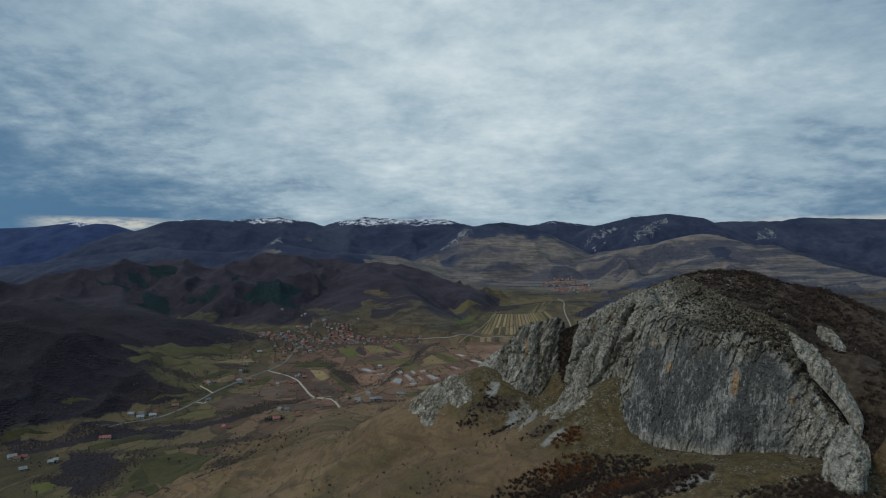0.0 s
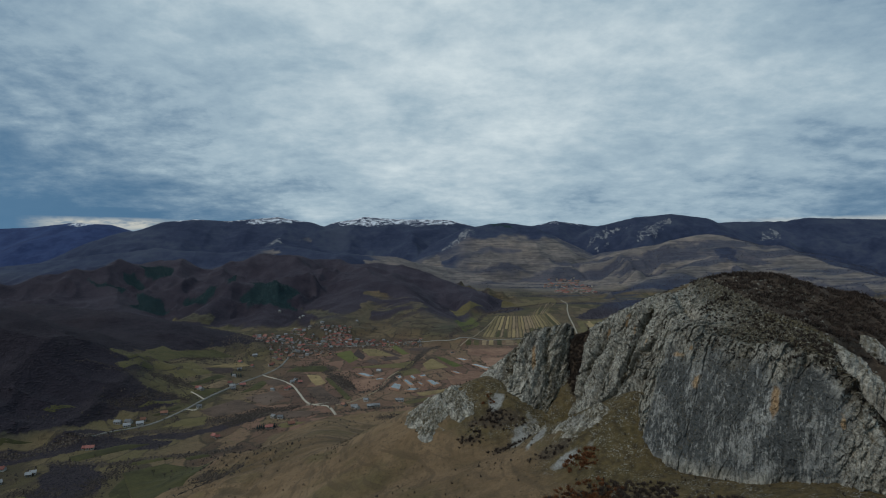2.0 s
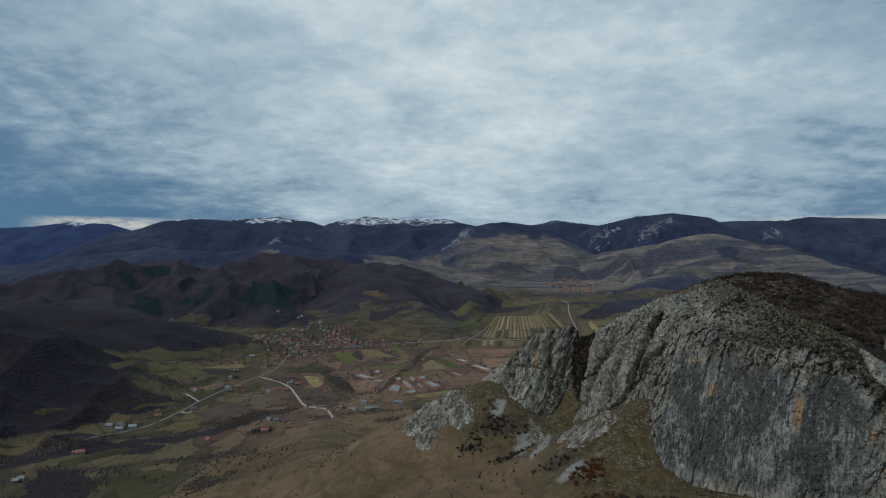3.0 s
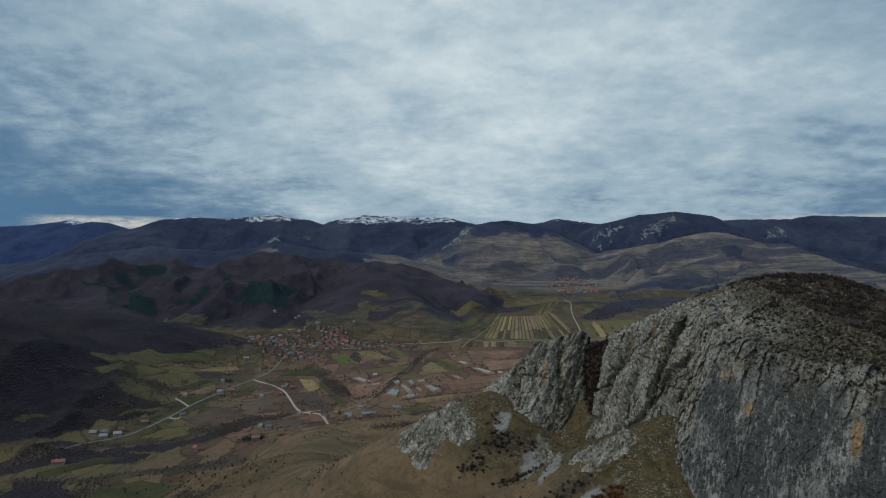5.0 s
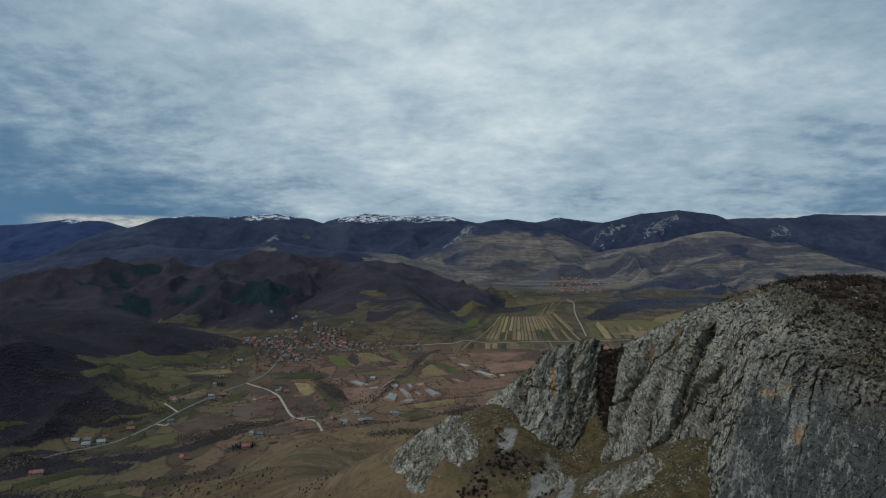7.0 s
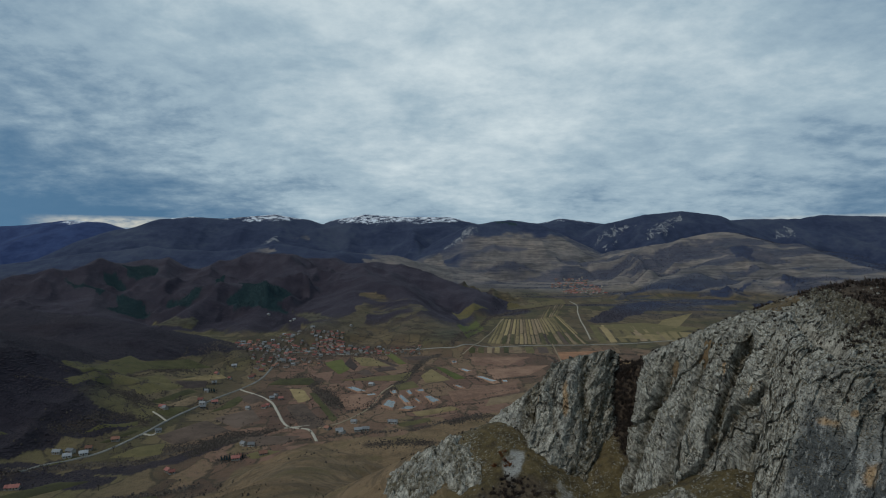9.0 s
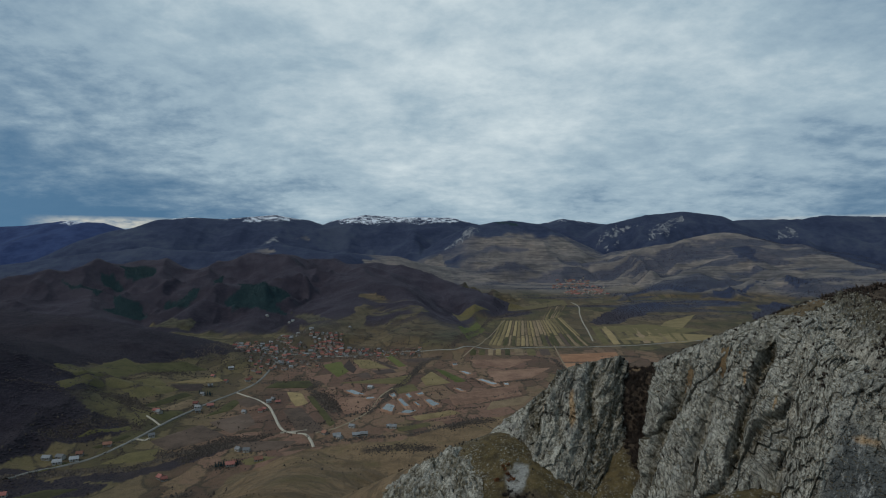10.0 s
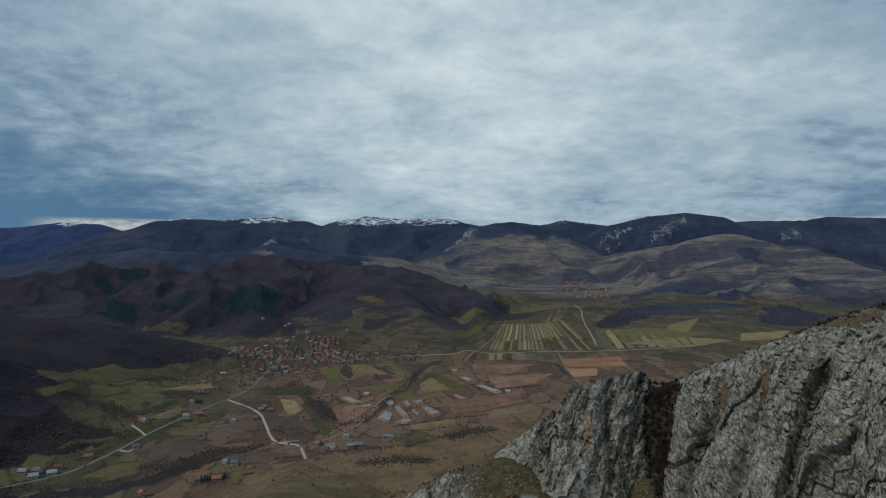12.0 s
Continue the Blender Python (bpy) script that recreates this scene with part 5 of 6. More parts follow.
track(3.8, "asphalt", [(-465, 877), (-462, 904), (-438, 931), (-415, 966), (-398, 1021), (-390, 1071), (-382, 1125), (-370, 1196), (-352, 1272), (-339, 1339), (-341, 1429), (-346, 1490), (-363, 1543), (-360, 1572), (-324, 1597), (-280, 1618)])
track(3.4, "gravel", [(-352, 1272), (-316, 1240), (-294, 1218), (-273, 1190), (-254, 1147), (-232, 1093), (-217, 1066), (-202, 1057), (-186, 1052), (-175, 1033), (-163, 1001)])
track(2.6, "gravel", [(-421, 1099), (-405, 1087), (-390, 1073)])
track(3.8, "asphalt", [(-280, 1618), (-223, 1574), (-132, 1621), (-58, 1615), (15, 1600), (77, 1635), (207, 1680), (336, 1685), (473, 1714), (629, 1777)])
track(3.4, "gravel", [(470, 2596), (469, 2458), (435, 2278), (406, 2095), (387, 1944), (361, 1759)])
track(2.6, "earth", [(-173, 1056), (-148, 1079), (-128, 1119), (-112, 1173), (-105, 1248), (-90, 1299)])
track(2.6, "earth", [(-280, 1618), (-280, 1657), (-283, 1698)])
track(3.6, "gravel", [(-398, 1021), (-386, 1018), (-382, 1024)])
track(3.6, "gravel", [(-220, 1057), (-204, 1063), (-187, 1070)])
track(2.2, "earth", [(38, 1562), (79, 1674), (137, 1939), (177, 2122)])
track(2.6, "earth", [(256, 1702), (244, 1531), (240, 1428), (245, 1375)])
pond([(-95, 1170), (-90, 1207), (-77, 1192), (-78, 1151)])
pond([(-170, 1284), (-160, 1295), (-130, 1256), (-147, 1253)])
pond([(-75, 1225), (-71, 1237), (-54, 1185), (-61, 1180)])
pond([(-67, 1151), (-58, 1169), (-41, 1164), (-52, 1146)])
pond([(-65, 1256), (-60, 1266), (-52, 1236), (-57, 1230)])
pond([(-48, 1262), (-37, 1272), (-34, 1252), (-42, 1249)])
pond([(-32, 1222), (-24, 1229), (-6, 1193), (-18, 1179)])
pond([(-49, 1208), (-45, 1211), (-36, 1188), (-40, 1185)])
pond([(28, 1428), (37, 1433), (52, 1407), (42, 1398)])
pond([(58, 1362), (69, 1366), (95, 1321), (83, 1314)])
pond([(16, 1296), (23, 1296), (35, 1274), (27, 1274)])
pond([(14, 1500), (23, 1505), (25, 1480), (16, 1474)])
pond([(-129, 1239), (-117, 1246), (-112, 1233), (-126, 1226)])
pond([(104, 1333), (113, 1333), (113, 1314), (105, 1314)])
pond([(-92, 1258), (-84, 1267), (-79, 1244), (-84, 1235)])


# ---- houses ----
def box(bm, x0, y0, z0, x1, y1, z1):
    v = [bm.verts.new(p) for p in ((x0, y0, z0), (x1, y0, z0), (x1, y1, z0), (x0, y1, z0), (x0, y0, z1), (x1, y0, z1), (x1, y1, z1), (x0, y1, z1))]
    for f in ((0, 3, 2, 1), (4, 5, 6, 7), (0, 1, 5, 4), (1, 2, 6, 5), (2, 3, 7, 6), (3, 0, 4, 7)):
        bm.faces.new([v[k] for k in f])


def house(kind, wide, deep, eaves, rise):
    """A gabled house: walls, tiled roof with overhang, chimney, windows and a door."""
    thing = new("house")
    w, d = wide / 2, deep / 2
    bm = bmesh.new()
    base = [bm.verts.new((x, y, -2.5)) for x, y in ((-w, -d), (w, -d), (w, d), (-w, d))]
    top = [bm.verts.new((x, y, eaves)) for x, y in ((-w, -d), (w, -d), (w, d), (-w, d))]
    g0, g1 = bm.verts.new((-w, 0, eaves + rise * 0.97)), bm.verts.new((w, 0, eaves + rise * 0.97))
    bm.faces.new(base[::-1])
    bm.faces.new([base[0], base[1], top[1], top[0]])
    bm.faces.new([base[2], base[3], top[3], top[2]])
    bm.faces.new([base[1], base[2], top[2], g1, top[1]])
    bm.faces.new([base[3], base[0], top[0], g0, top[3]])
    part("wall", bm, PLASTER, thing)
    bm = bmesh.new()
    o, k, t = 0.6, rise / d, 0.22
    prof = [(-d - o, eaves - o * k), (0, eaves + rise), (d + o, eaves - o * k), (d + o, eaves - o * k + t), (0, eaves + rise + t), (-d - o, eaves - o * k + t)]
    ends = [[bm.verts.new((x, y, z)) for y, z in prof] for x in (-w - 0.5, w + 0.5)]
    for a in range(6):
        bm.faces.new([ends[0][a], ends[0][(a + 1) % 6], ends[1][(a + 1) % 6], ends[1][a]])
    for e in ends:
        bm.faces.new([e[0], e[1], e[4], e[5]])
        bm.faces.new([e[1], e[2], e[3], e[4]])
    part("roof", bm, TILES[kind], thing)
    bm = bmesh.new()
    box(bm, w * 0.35, d * 0.2, eaves + rise * 0.4, w * 0.35 + 0.8, d * 0.2 + 0.8, eaves + rise + 1.0)
    part("chimney", bm, TILES["b"], thing, "short brick chimney")
    for x in (-0.55, 0.0, 0.55):
        bm = bmesh.new()
        if x == 0.0:
            box(bm, -0.55, -d - 0.05, -0.2, 0.55, -d + 0.1, 2.1)
            part("door", bm, BROWNWOOD, thing, "brown wooden house door")
        else:
            box(bm, x * w - 0.7, -d - 0.05, 0.9, x * w + 0.7, -d + 0.1, 2.3)
            part("window", bm, DARKGLASS, thing)
    return thing


ROOF_WORDS = {"r": "plastered village house with a red tiled roof", "o": "plastered village house with an orange tiled roof", "b": "old village house with a brown tiled roof",
              "g": "farm building with a grey sheet roof", "w": "small building with a pale sheet roof"}
SIZES = ((7.5, 6, 2.5, 2.3), (9.5, 6.5, 2.6, 2.4), (6.2, 5.2, 2.5, 2.0))
house_kinds = {(k, n): None for k in "robgw" for n in range(3)}


def place_house(x, y, kind, turn, group):
    n = random.randrange(3)
    m = pose(x, y, float(land(x, y)) + 0.6, 0, 0, turn)
    made = house_kinds[kind, n]
    if made is None:
        made = house_kinds[kind, n] = tagged(house(kind, *SIZES[n]), ROOF_WORDS[kind], "house")
        made.matrix_basis = m
        ob = made
    else:
        ob = copy_thing(made, m)
    return tagged(ob, group=group)


def village(corners, count, kinds, group, taken, apart):
    """Houses strewn over a quarter, none too near another."""
    xs, ys = [c[0] for c in corners], [c[1] for c in corners]
    placed, tries = 0, 0
    while placed < count and tries < 4000:
        tries += 1
        x, y = random.uniform(min(xs), max(xs)), random.uniform(min(ys), max(ys))
        if not inside(np.array(x), np.array(y), corners) or any(abs(x - p) < apart and abs(y - q) < apart * 1.3 for p, q in taken):
            continue
        taken.append((x, y))
        place_house(x, y, random.choice(kinds), random.choice((0, 8, 90, 97, 172, -12)) + random.uniform(-8, 8), group)
        placed += 1


FARMS = []
FARMS += [(-310, 899, "r"), (-304, 894, "r"), (-219, 955, "o"), (-245, 946, "o"), (-247, 939, "r"), (-254, 989, "g"), (-243, 986, "g"), (-159, 1052, "o"), (-136, 1035, "w"), (-141, 1041, "g")]
FARMS += [(-127, 1081, "w"), (-76, 1083, "w"), (-70, 1081, "g"), (-278, 1162, "r"), (-275, 1170, "r"), (-277, 1228, "g"), (-265, 1210, "r"), (-280, 1213, "w"), (-301, 1156, "w"), (-374, 1165, "g")]
FARMS += [(-361, 1179, "r"), (-384, 1181, "r"), (-382, 1031, "g"), (-436, 962, "o"), (-420, 994, "o"), (-463, 942, "w"), (-450, 947, "g"), (-434, 947, "w"), (-446, 934, "w"), (-402, 1288, "w")]
FARMS += [(-420, 1350, "r"), (-390, 1332, "r"), (-358, 1369, "o"), (-358, 1353, "r"), (-353, 1403, "r"), (-359, 1437, "r"), (-372, 1444, "r"), (-408, 1410, "w"), (-394, 1233, "g"), (-417, 1121, "r")]
FARMS += [(-412, 1117, "w"), (-368, 1149, "g"), (-241, 1800, "w"), (-128, 1300, "w"), (-443, 1990, "w"), (-436, 2002, "w"), (-329, 1755, "w"), (-502, 1977, "w"), (-106, 1048, "g"), (-116, 1044, "w")]
FARMS += [(-455, 846, "r"), (-449, 847, "r"), (-513, 763, "o"), (-523, 769, "w"), (-465, 752, "w"), (-464, 758, "w"), (-482, 727, "w"), (-507, 769, "r")]
near_taken = [(x, y) for x, y, _ in FARMS]
for x, y, kind in FARMS:
    place_house(x, y, kind, random.uniform(-40, 40), "farm houses in the valley")
NEAR = "houses of the valley village"
village([(-439, 1845), (-298, 1705), (-246, 1469), (-335, 1429)], 70, "rrobbbgwb", NEAR, near_taken, 9)
village([(-319, 1714), (-248, 1736), (-220, 1574), (-282, 1546)], 62, "rrrrobw", NEAR, near_taken, 7.5)
village([(-237, 1658), (-57, 1639), (-54, 1567), (-221, 1563)], 36, "rrobgwb", NEAR, near_taken, 11)
village([(-497, 1677), (-409, 1747), (-362, 1561), (-448, 1552)], 46, "rrobgwb", NEAR, near_taken, 10)
village([(-401, 1499), (-368, 1539), (-335, 1429), (-370, 1410)], 9, "rroob", NEAR, near_taken, 13)


def far_village(quarters):
    """The houses of the village at the valley head, too far to tell apart, in one mesh."""
    rng, verts, faces, kinds = random.Random(8), [], [], []
    for corners, count in quarters:
        xs, ys = [c[0] for c in corners], [c[1] for c in corners]
        placed = 0
        while placed < count:
            x, y = rng.uniform(min(xs), max(xs)), rng.uniform(min(ys), max(ys))
            if not inside(np.array(x), np.array(y), corners):
                continue
            placed += 1
            w, d, eaves, rise = rng.uniform(4.5, 8), rng.uniform(3.5, 5), rng.uniform(3, 4.5), rng.uniform(2.5, 3.8)
            m, k = pose(x, y, float(land(x, y)) + 0.6, 0, 0, rng.choice((0, 90, 20)) + rng.uniform(-12, 12)), len(verts)
            local = [(a * w, b * d, z) for z in (-4, eaves) for a, b in ((-1, -1), (1, -1), (1, 1), (-1, 1))]
            local += [(a * (w + 0.5), b * (d + 0.6), eaves - 0.2) for a, b in ((-1, -1), (1, -1), (1, 1), (-1, 1))] + [(-w - 0.5, 0, eaves + rise), (w + 0.5, 0, eaves + rise)]
            verts += [m @ Vector(p) for p in local]
            faces += [tuple(k + i for i in f) for f in ((0, 1, 5, 4), (1, 2, 6, 5), (2, 3, 7, 6), (3, 0, 4, 7), (8, 9, 13, 12), (10, 11, 12, 13), (9, 10, 13), (11, 8, 12), (8, 11, 10, 9))]
            roof = rng.choice((1, 1, 1, 2, 2, 3))
            kinds += [0, 0, 0, 0, roof, roof, 0, 0, roof]
    ob = mesh_object("far_houses", verts, faces, PLASTER)
    for kind in "rob":
        ob.data.materials.append(TILES[kind])
    ob.data.polygons.foreach_set("material_index", kinds)
    return tagged(ob, "red roofed houses of a distant village", "houses", kind="stuff")


far_village((([(531, 3436), (587, 3431), (528, 3109), (478, 3116)], 16), ([(608, 3470), (757, 3504), (603, 2805), (496, 2867)], 70), ([(676, 3176), (733, 3074), (662, 2798), (605, 2845)], 26)))


# ---- plants ----
def strew(name, template, faces, places, sizes, mat, label, category, lift=0.0, tall=None):
    """Many copies of one small form joined into one mesh, each turned, sized and bent by chance."""
    n, k = len(places), len(template)
    turn = np.random.rand(n) * 6.283
    c, s = np.cos(turn)[:, None], np.sin(turn)[:, None]
    t = np.repeat(np.array(template, float)[None], n, 0) * (1 + 0.35 * (np.random.rand(n, k, 3) - 0.5))
    size = np.array(sizes)[:, None]
    high = size if tall is None else size * np.array(tall)[:, None]
    x = (t[..., 0] * c - t[..., 1] * s) * size + places[:, 0:1]
    y = (t[..., 0] * s + t[..., 1] * c) * size + places[:, 1:2]
    z = t[..., 2] * high + places[:, 2:3] + lift
    co = np.stack([x, y, z], -1).reshape(-1, 3)
    f = np.array(faces)
    tri = (f[None] + (np.arange(n) * k)[:, None, None]).reshape(-1, 3)
    me = bpy.data.meshes.new(name)
    me.vertices.add(len(co))
    me.vertices.foreach_set("co", co.astype(np.float32).ravel())
    me.loops.add(tri.size)
    me.loops.foreach_set("vertex_index", tri.astype(np.int32).ravel())
    me.polygons.add(len(tri))
    me.polygons.foreach_set("loop_start", np.arange(0, tri.size, 3, dtype=np.int32))
    me.update(calc_edges=True)
    me.materials.append(mat)
    return tagged(new(name, me), label, category, kind="stuff")


def cone_form(sides=6):
    v, f = [(0, 0, 1.0)], []
    for z, r in ((0.08, 0.24), (0.42, 0.17)):
        base = len(v)
        for k in range(sides):
            a = 6.283 * k / sides
            v.append((r * math.cos(a), r * math.sin(a), z))
        tip = 0 if z > 0.3 else None
        if tip is None:
            v.append((0, 0, 0.7))
            tip = len(v) - 1
        for k in range(sides):
            f.append((base + k, base + (k + 1) % sides, tip))
    return v, f


def twig_form(blades, seed, spread=0.55, width=0.05):
    """A bush of bare twigs that fan out from the ground."""
    rng = random.Random(seed)
    v, f = [], []
    for k in range(blades):
        a, out = rng.uniform(0, 6.283), spread * rng.random() ** 0.6
        bx, by = 0.25 * out * math.cos(a), 0.25 * out * math.sin(a)
        tip = (out * math.cos(a), out * math.sin(a), rng.uniform(0.45, 1.0) * (1.05 - 0.55 * out))
        b = rng.uniform(0, 6.283)
        wx, wy = width * math.cos(b), width * math.sin(b)
        mid = (0.6 * tip[0] + rng.uniform(-0.1, 0.1), 0.6 * tip[1] + rng.uniform(-0.1, 0.1), 0.6 * tip[2])
        i = len(v)
        v += [(bx, by, -0.05), (mid[0] + wx, mid[1] + wy, mid[2]), (mid[0] - wx, mid[1] - wy, mid[2]), tip]
        f += [(i, i + 1, i + 2), (i + 1, i + 3, i + 2)]
    return v, f


def stone_form():
    v = [(-0.5, -0.4, -0.2), (0.5, -0.45, -0.2), (0.55, 0.4, -0.2), (-0.45, 0.5, -0.2), (-0.3, -0.3, 0.4), (0.35, -0.25, 0.5), (0.3, 0.3, 0.35), (-0.3, 0.3, 0.45)]
    q = ((4, 5, 6, 7), (0, 1, 5, 4), (1, 2, 6, 5), (2, 3, 7, 6), (3, 0, 4, 7))
    return v, [t for a, b, c, d in q for t in ((a, b, c), (a, c, d))]


def scatter(x0, x1, y0, y1, gap, keep):
    """Jittered places on the ground where keep(x, y, z) beats chance."""
    x, y = np.meshgrid(np.arange(x0, x1, gap), np.arange(y0, y1, gap))
    x, y = (a.ravel() + gap * 0.9 * (np.random.rand(a.size) - 0.5) for a in (x, y))
    z = land(x, y)
    ok = keep(x, y, z) > np.random.rand(len(x))
    return np.stack([x, y, z], 1)[ok]


def wide_view(x, y):
    return (np.abs(x) < 0.82 * (y + 80)).astype(float)


# woods of the side hills
canopy = [(0.68 * math.cos(a), 0.68 * math.sin(a), -0.12) for a in (0.3, 1.6, 2.8, 4.1, 5.2)] + [(0.22, -0.16, 0.95), (-0.26, 0.2, 0.8), (0.16, 0.3, 0.7)]
canopy_faces = [(0, 1, 7), (1, 2, 6), (1, 6, 7), (2, 3, 6), (3, 4, 5), (3, 5, 6), (4, 0, 5), (0, 7, 5), (5, 7, 6)]


def leafless(x, y, z):
    shares = cover(x, y, z)
    return shares[0] * (1 - shares[1]) * wide_view(x, y) * 0.97


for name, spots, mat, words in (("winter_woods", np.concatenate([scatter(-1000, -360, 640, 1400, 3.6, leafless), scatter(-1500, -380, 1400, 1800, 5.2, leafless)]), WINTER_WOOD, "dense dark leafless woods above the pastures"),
                                ("beech_woods", np.concatenate([scatter(-380, 120, 1400, 1800, 5.6, leafless), scatter(-1850, 120, 1800, 2750, 5.6, leafless)]), HAZED_WOOD, "leafless woods on the side hills, paled by painted haze")):
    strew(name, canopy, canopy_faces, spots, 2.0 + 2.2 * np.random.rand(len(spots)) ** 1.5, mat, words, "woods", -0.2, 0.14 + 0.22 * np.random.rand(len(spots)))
cone, cone_faces = cone_form()
spots = scatter(-1250, -380, 1750, 2600, 5, lambda x, y, z: cover(x, y, z)[1])
strew("conifer_woods", cone, cone_faces, spots, 4.5 + 2.5 * np.random.rand(len(spots)), PINE, "dark green conifer plantation on a hillside", "woods", -1.0)
spots = scatter(150, 2300, 2000, 3700, 9, lambda x, y, z: cover(x, y, z)[0] * wide_view(x, y) * 0.8)
strew("far_hedges", canopy, canopy_faces, spots, 2.2 + 1.5 * np.random.rand(len(spots)), WINTER_WOOD, "dark bare hedges along the far terraces", "hedge", -1.0)
spots = scatter(-420, 40, 1560, 2450, 3.6, lambda x, y, z: smooth(0.72, 0.95, np.sin(z * 0.62 + 3 * fbm(x, y, 120, 2, 95))) * smooth(-0.15, 0.1, fbm(x, y, 70, 3, 96)) * smooth(34, 44, z) * (1 - cover(x, y, z)[0]) * wide_view(x, y))
strew("terrace_scrub", canopy, canopy_faces, spots, 1.4 + 1.6 * np.random.rand(len(spots)), HEDGE, "bare scrub along the hillside terraces", "scrub", -0.8)


def hedge(lines, gap, spread, low, high, seed):
    """Places along lines, for tree rows and stream banks."""
    rng = np.random.RandomState(seed)
    out = []
    for line in lines:
        for (ax, ay), (bx, by) in zip(line, line[1:]):
            n = max(2, int(math.hypot(bx - ax, by - ay) / gap))
            s = rng.rand(n)
            out.append(np.stack([ax + s * (bx - ax) + spread * rng.randn(n), ay + s * (by - ay) + spread * rng.randn(n)], 1))
    p = np.concatenate(out)
    return np.concatenate([p, land(p[:, 0], p[:, 1])[:, None]], 1), low + (high - low) * rng.rand(len(p))


THIN = [[(-565, 1115), (-583, 1252), (-545, 1283)], [(-528, 1105), (-525, 1167), (-523, 1241)], [(-537, 1189), (-511, 1308)], [(-479, 1130), (-483, 1191), (-492, 1234)], [(-348, 1339), (-300, 1340), (-248, 1372)], [(-241, 1360), (-223, 1304)],
        [(-146, 1133), (-121, 1178), (-110, 1226)], [(65, 1228), (103, 1254), (128, 1278)], [(72, 1333), (111, 1341), (173, 1366)], [(-46, 1050), (-3, 1084), (52, 1126)], [(-154, 1018), (-101, 1038), (-60, 1050)], [(192, 1572), (229, 1546), (237, 1409)],
        [(308, 1565), (370, 1575), (417, 1575)], [(41, 1667), (86, 1810), (134, 1894)]]
EDGES = [[(-528, 1187), (-497, 1300), (-462, 1307)], [(-583, 1252), (-530, 1349), (-495, 1405)], [(-248, 972), (-210, 998), (-154, 1018)], [(-242, 612), (-222, 648), (-200, 652)], [(-330, 668), (-253, 586)],
         [(-224, 1737), (-65, 1742), (-24, 1693)], [(-221, 1715), (-35, 1662)], [(-67, 1132), (-20, 1159), (63, 1185)]]
bush_a, bush_a_faces = twig_form(26, 3, 0.5, 0.05)
rng = np.random.RandomState(77)
FENCES = []
for k in range(110):
    x, y = (rng.uniform(-590, -300), rng.uniform(930, 1420)) if k < 78 else (rng.uniform(-260, 120), rng.uniform(1040, 1500))
    if inside(np.array(x), np.array(y), WOOD_FOOT):
        continue
    turn, long = rng.choice((0.25, 0.5, 1.75)) + 0.3 * rng.randn(), rng.uniform(30, 80)
    FENCES.append([(x, y), (x + long * math.cos(turn) * 0.5, y + long * math.sin(turn) * 0.5 + 3), (x + long * math.cos(turn), y + long * math.sin(turn))])
for lines, gap, spread, low, high, words in ((FENCES, 0.8, 1.3, 1.2, 3, "thin bare hedge between small pastures"), (STREAM, 0.4, 4.5, 1.6, 5, "dark leafless trees along the stream"), (SCRUB, 0.16, 9, 1.2, 3.6, "dark bare scrub on the valley floor"),
                                             (THIN, 0.4, 3, 1.5, 4, "bare hedgerow between the fields"), (EDGES, 0.6, 2, 1.2, 3, "low bare hedge along a field edge")):
    spots, sizes = hedge(lines, gap, spread, low, high, int(gap * 10))
    strew("hedgerow", canopy, canopy_faces, spots, 0.62 * sizes, HEDGE, words, "hedge", -0.2, 0.45 + 0.5 * np.random.rand(len(spots)))
spots = np.concatenate([scatter(-500, -240, 1430, 1830, 4.5, lambda x, y, z: 0.62 * smooth(-0.3, 0.1, fbm(x, y, 40, 3, 135))), scatter(-240, -50, 1550, 1670, 4.5, lambda x, y, z: 0.6 + 0 * x)])
strew("garden_trees", canopy, canopy_faces, spots, 1.0 + 1.8 * np.random.rand(len(spots)) ** 1.5, HEDGE, "bare garden trees and hedges among houses", "trees", -0.2)
spots = scatter(-560, 60, 640, 1560, 7, lambda x, y, z: smooth(0.0, 0.4, fbm(x, y, 90, 4, 97)) * 0.8 * (z < 60) * wide_view(x, y))
strew("valley_bushes", canopy, canopy_faces, spots, 0.8 + 2 * np.random.rand(len(spots)) ** 2, HEDGE, "scattered bare bushes on the valley floor", "bush", -0.2)


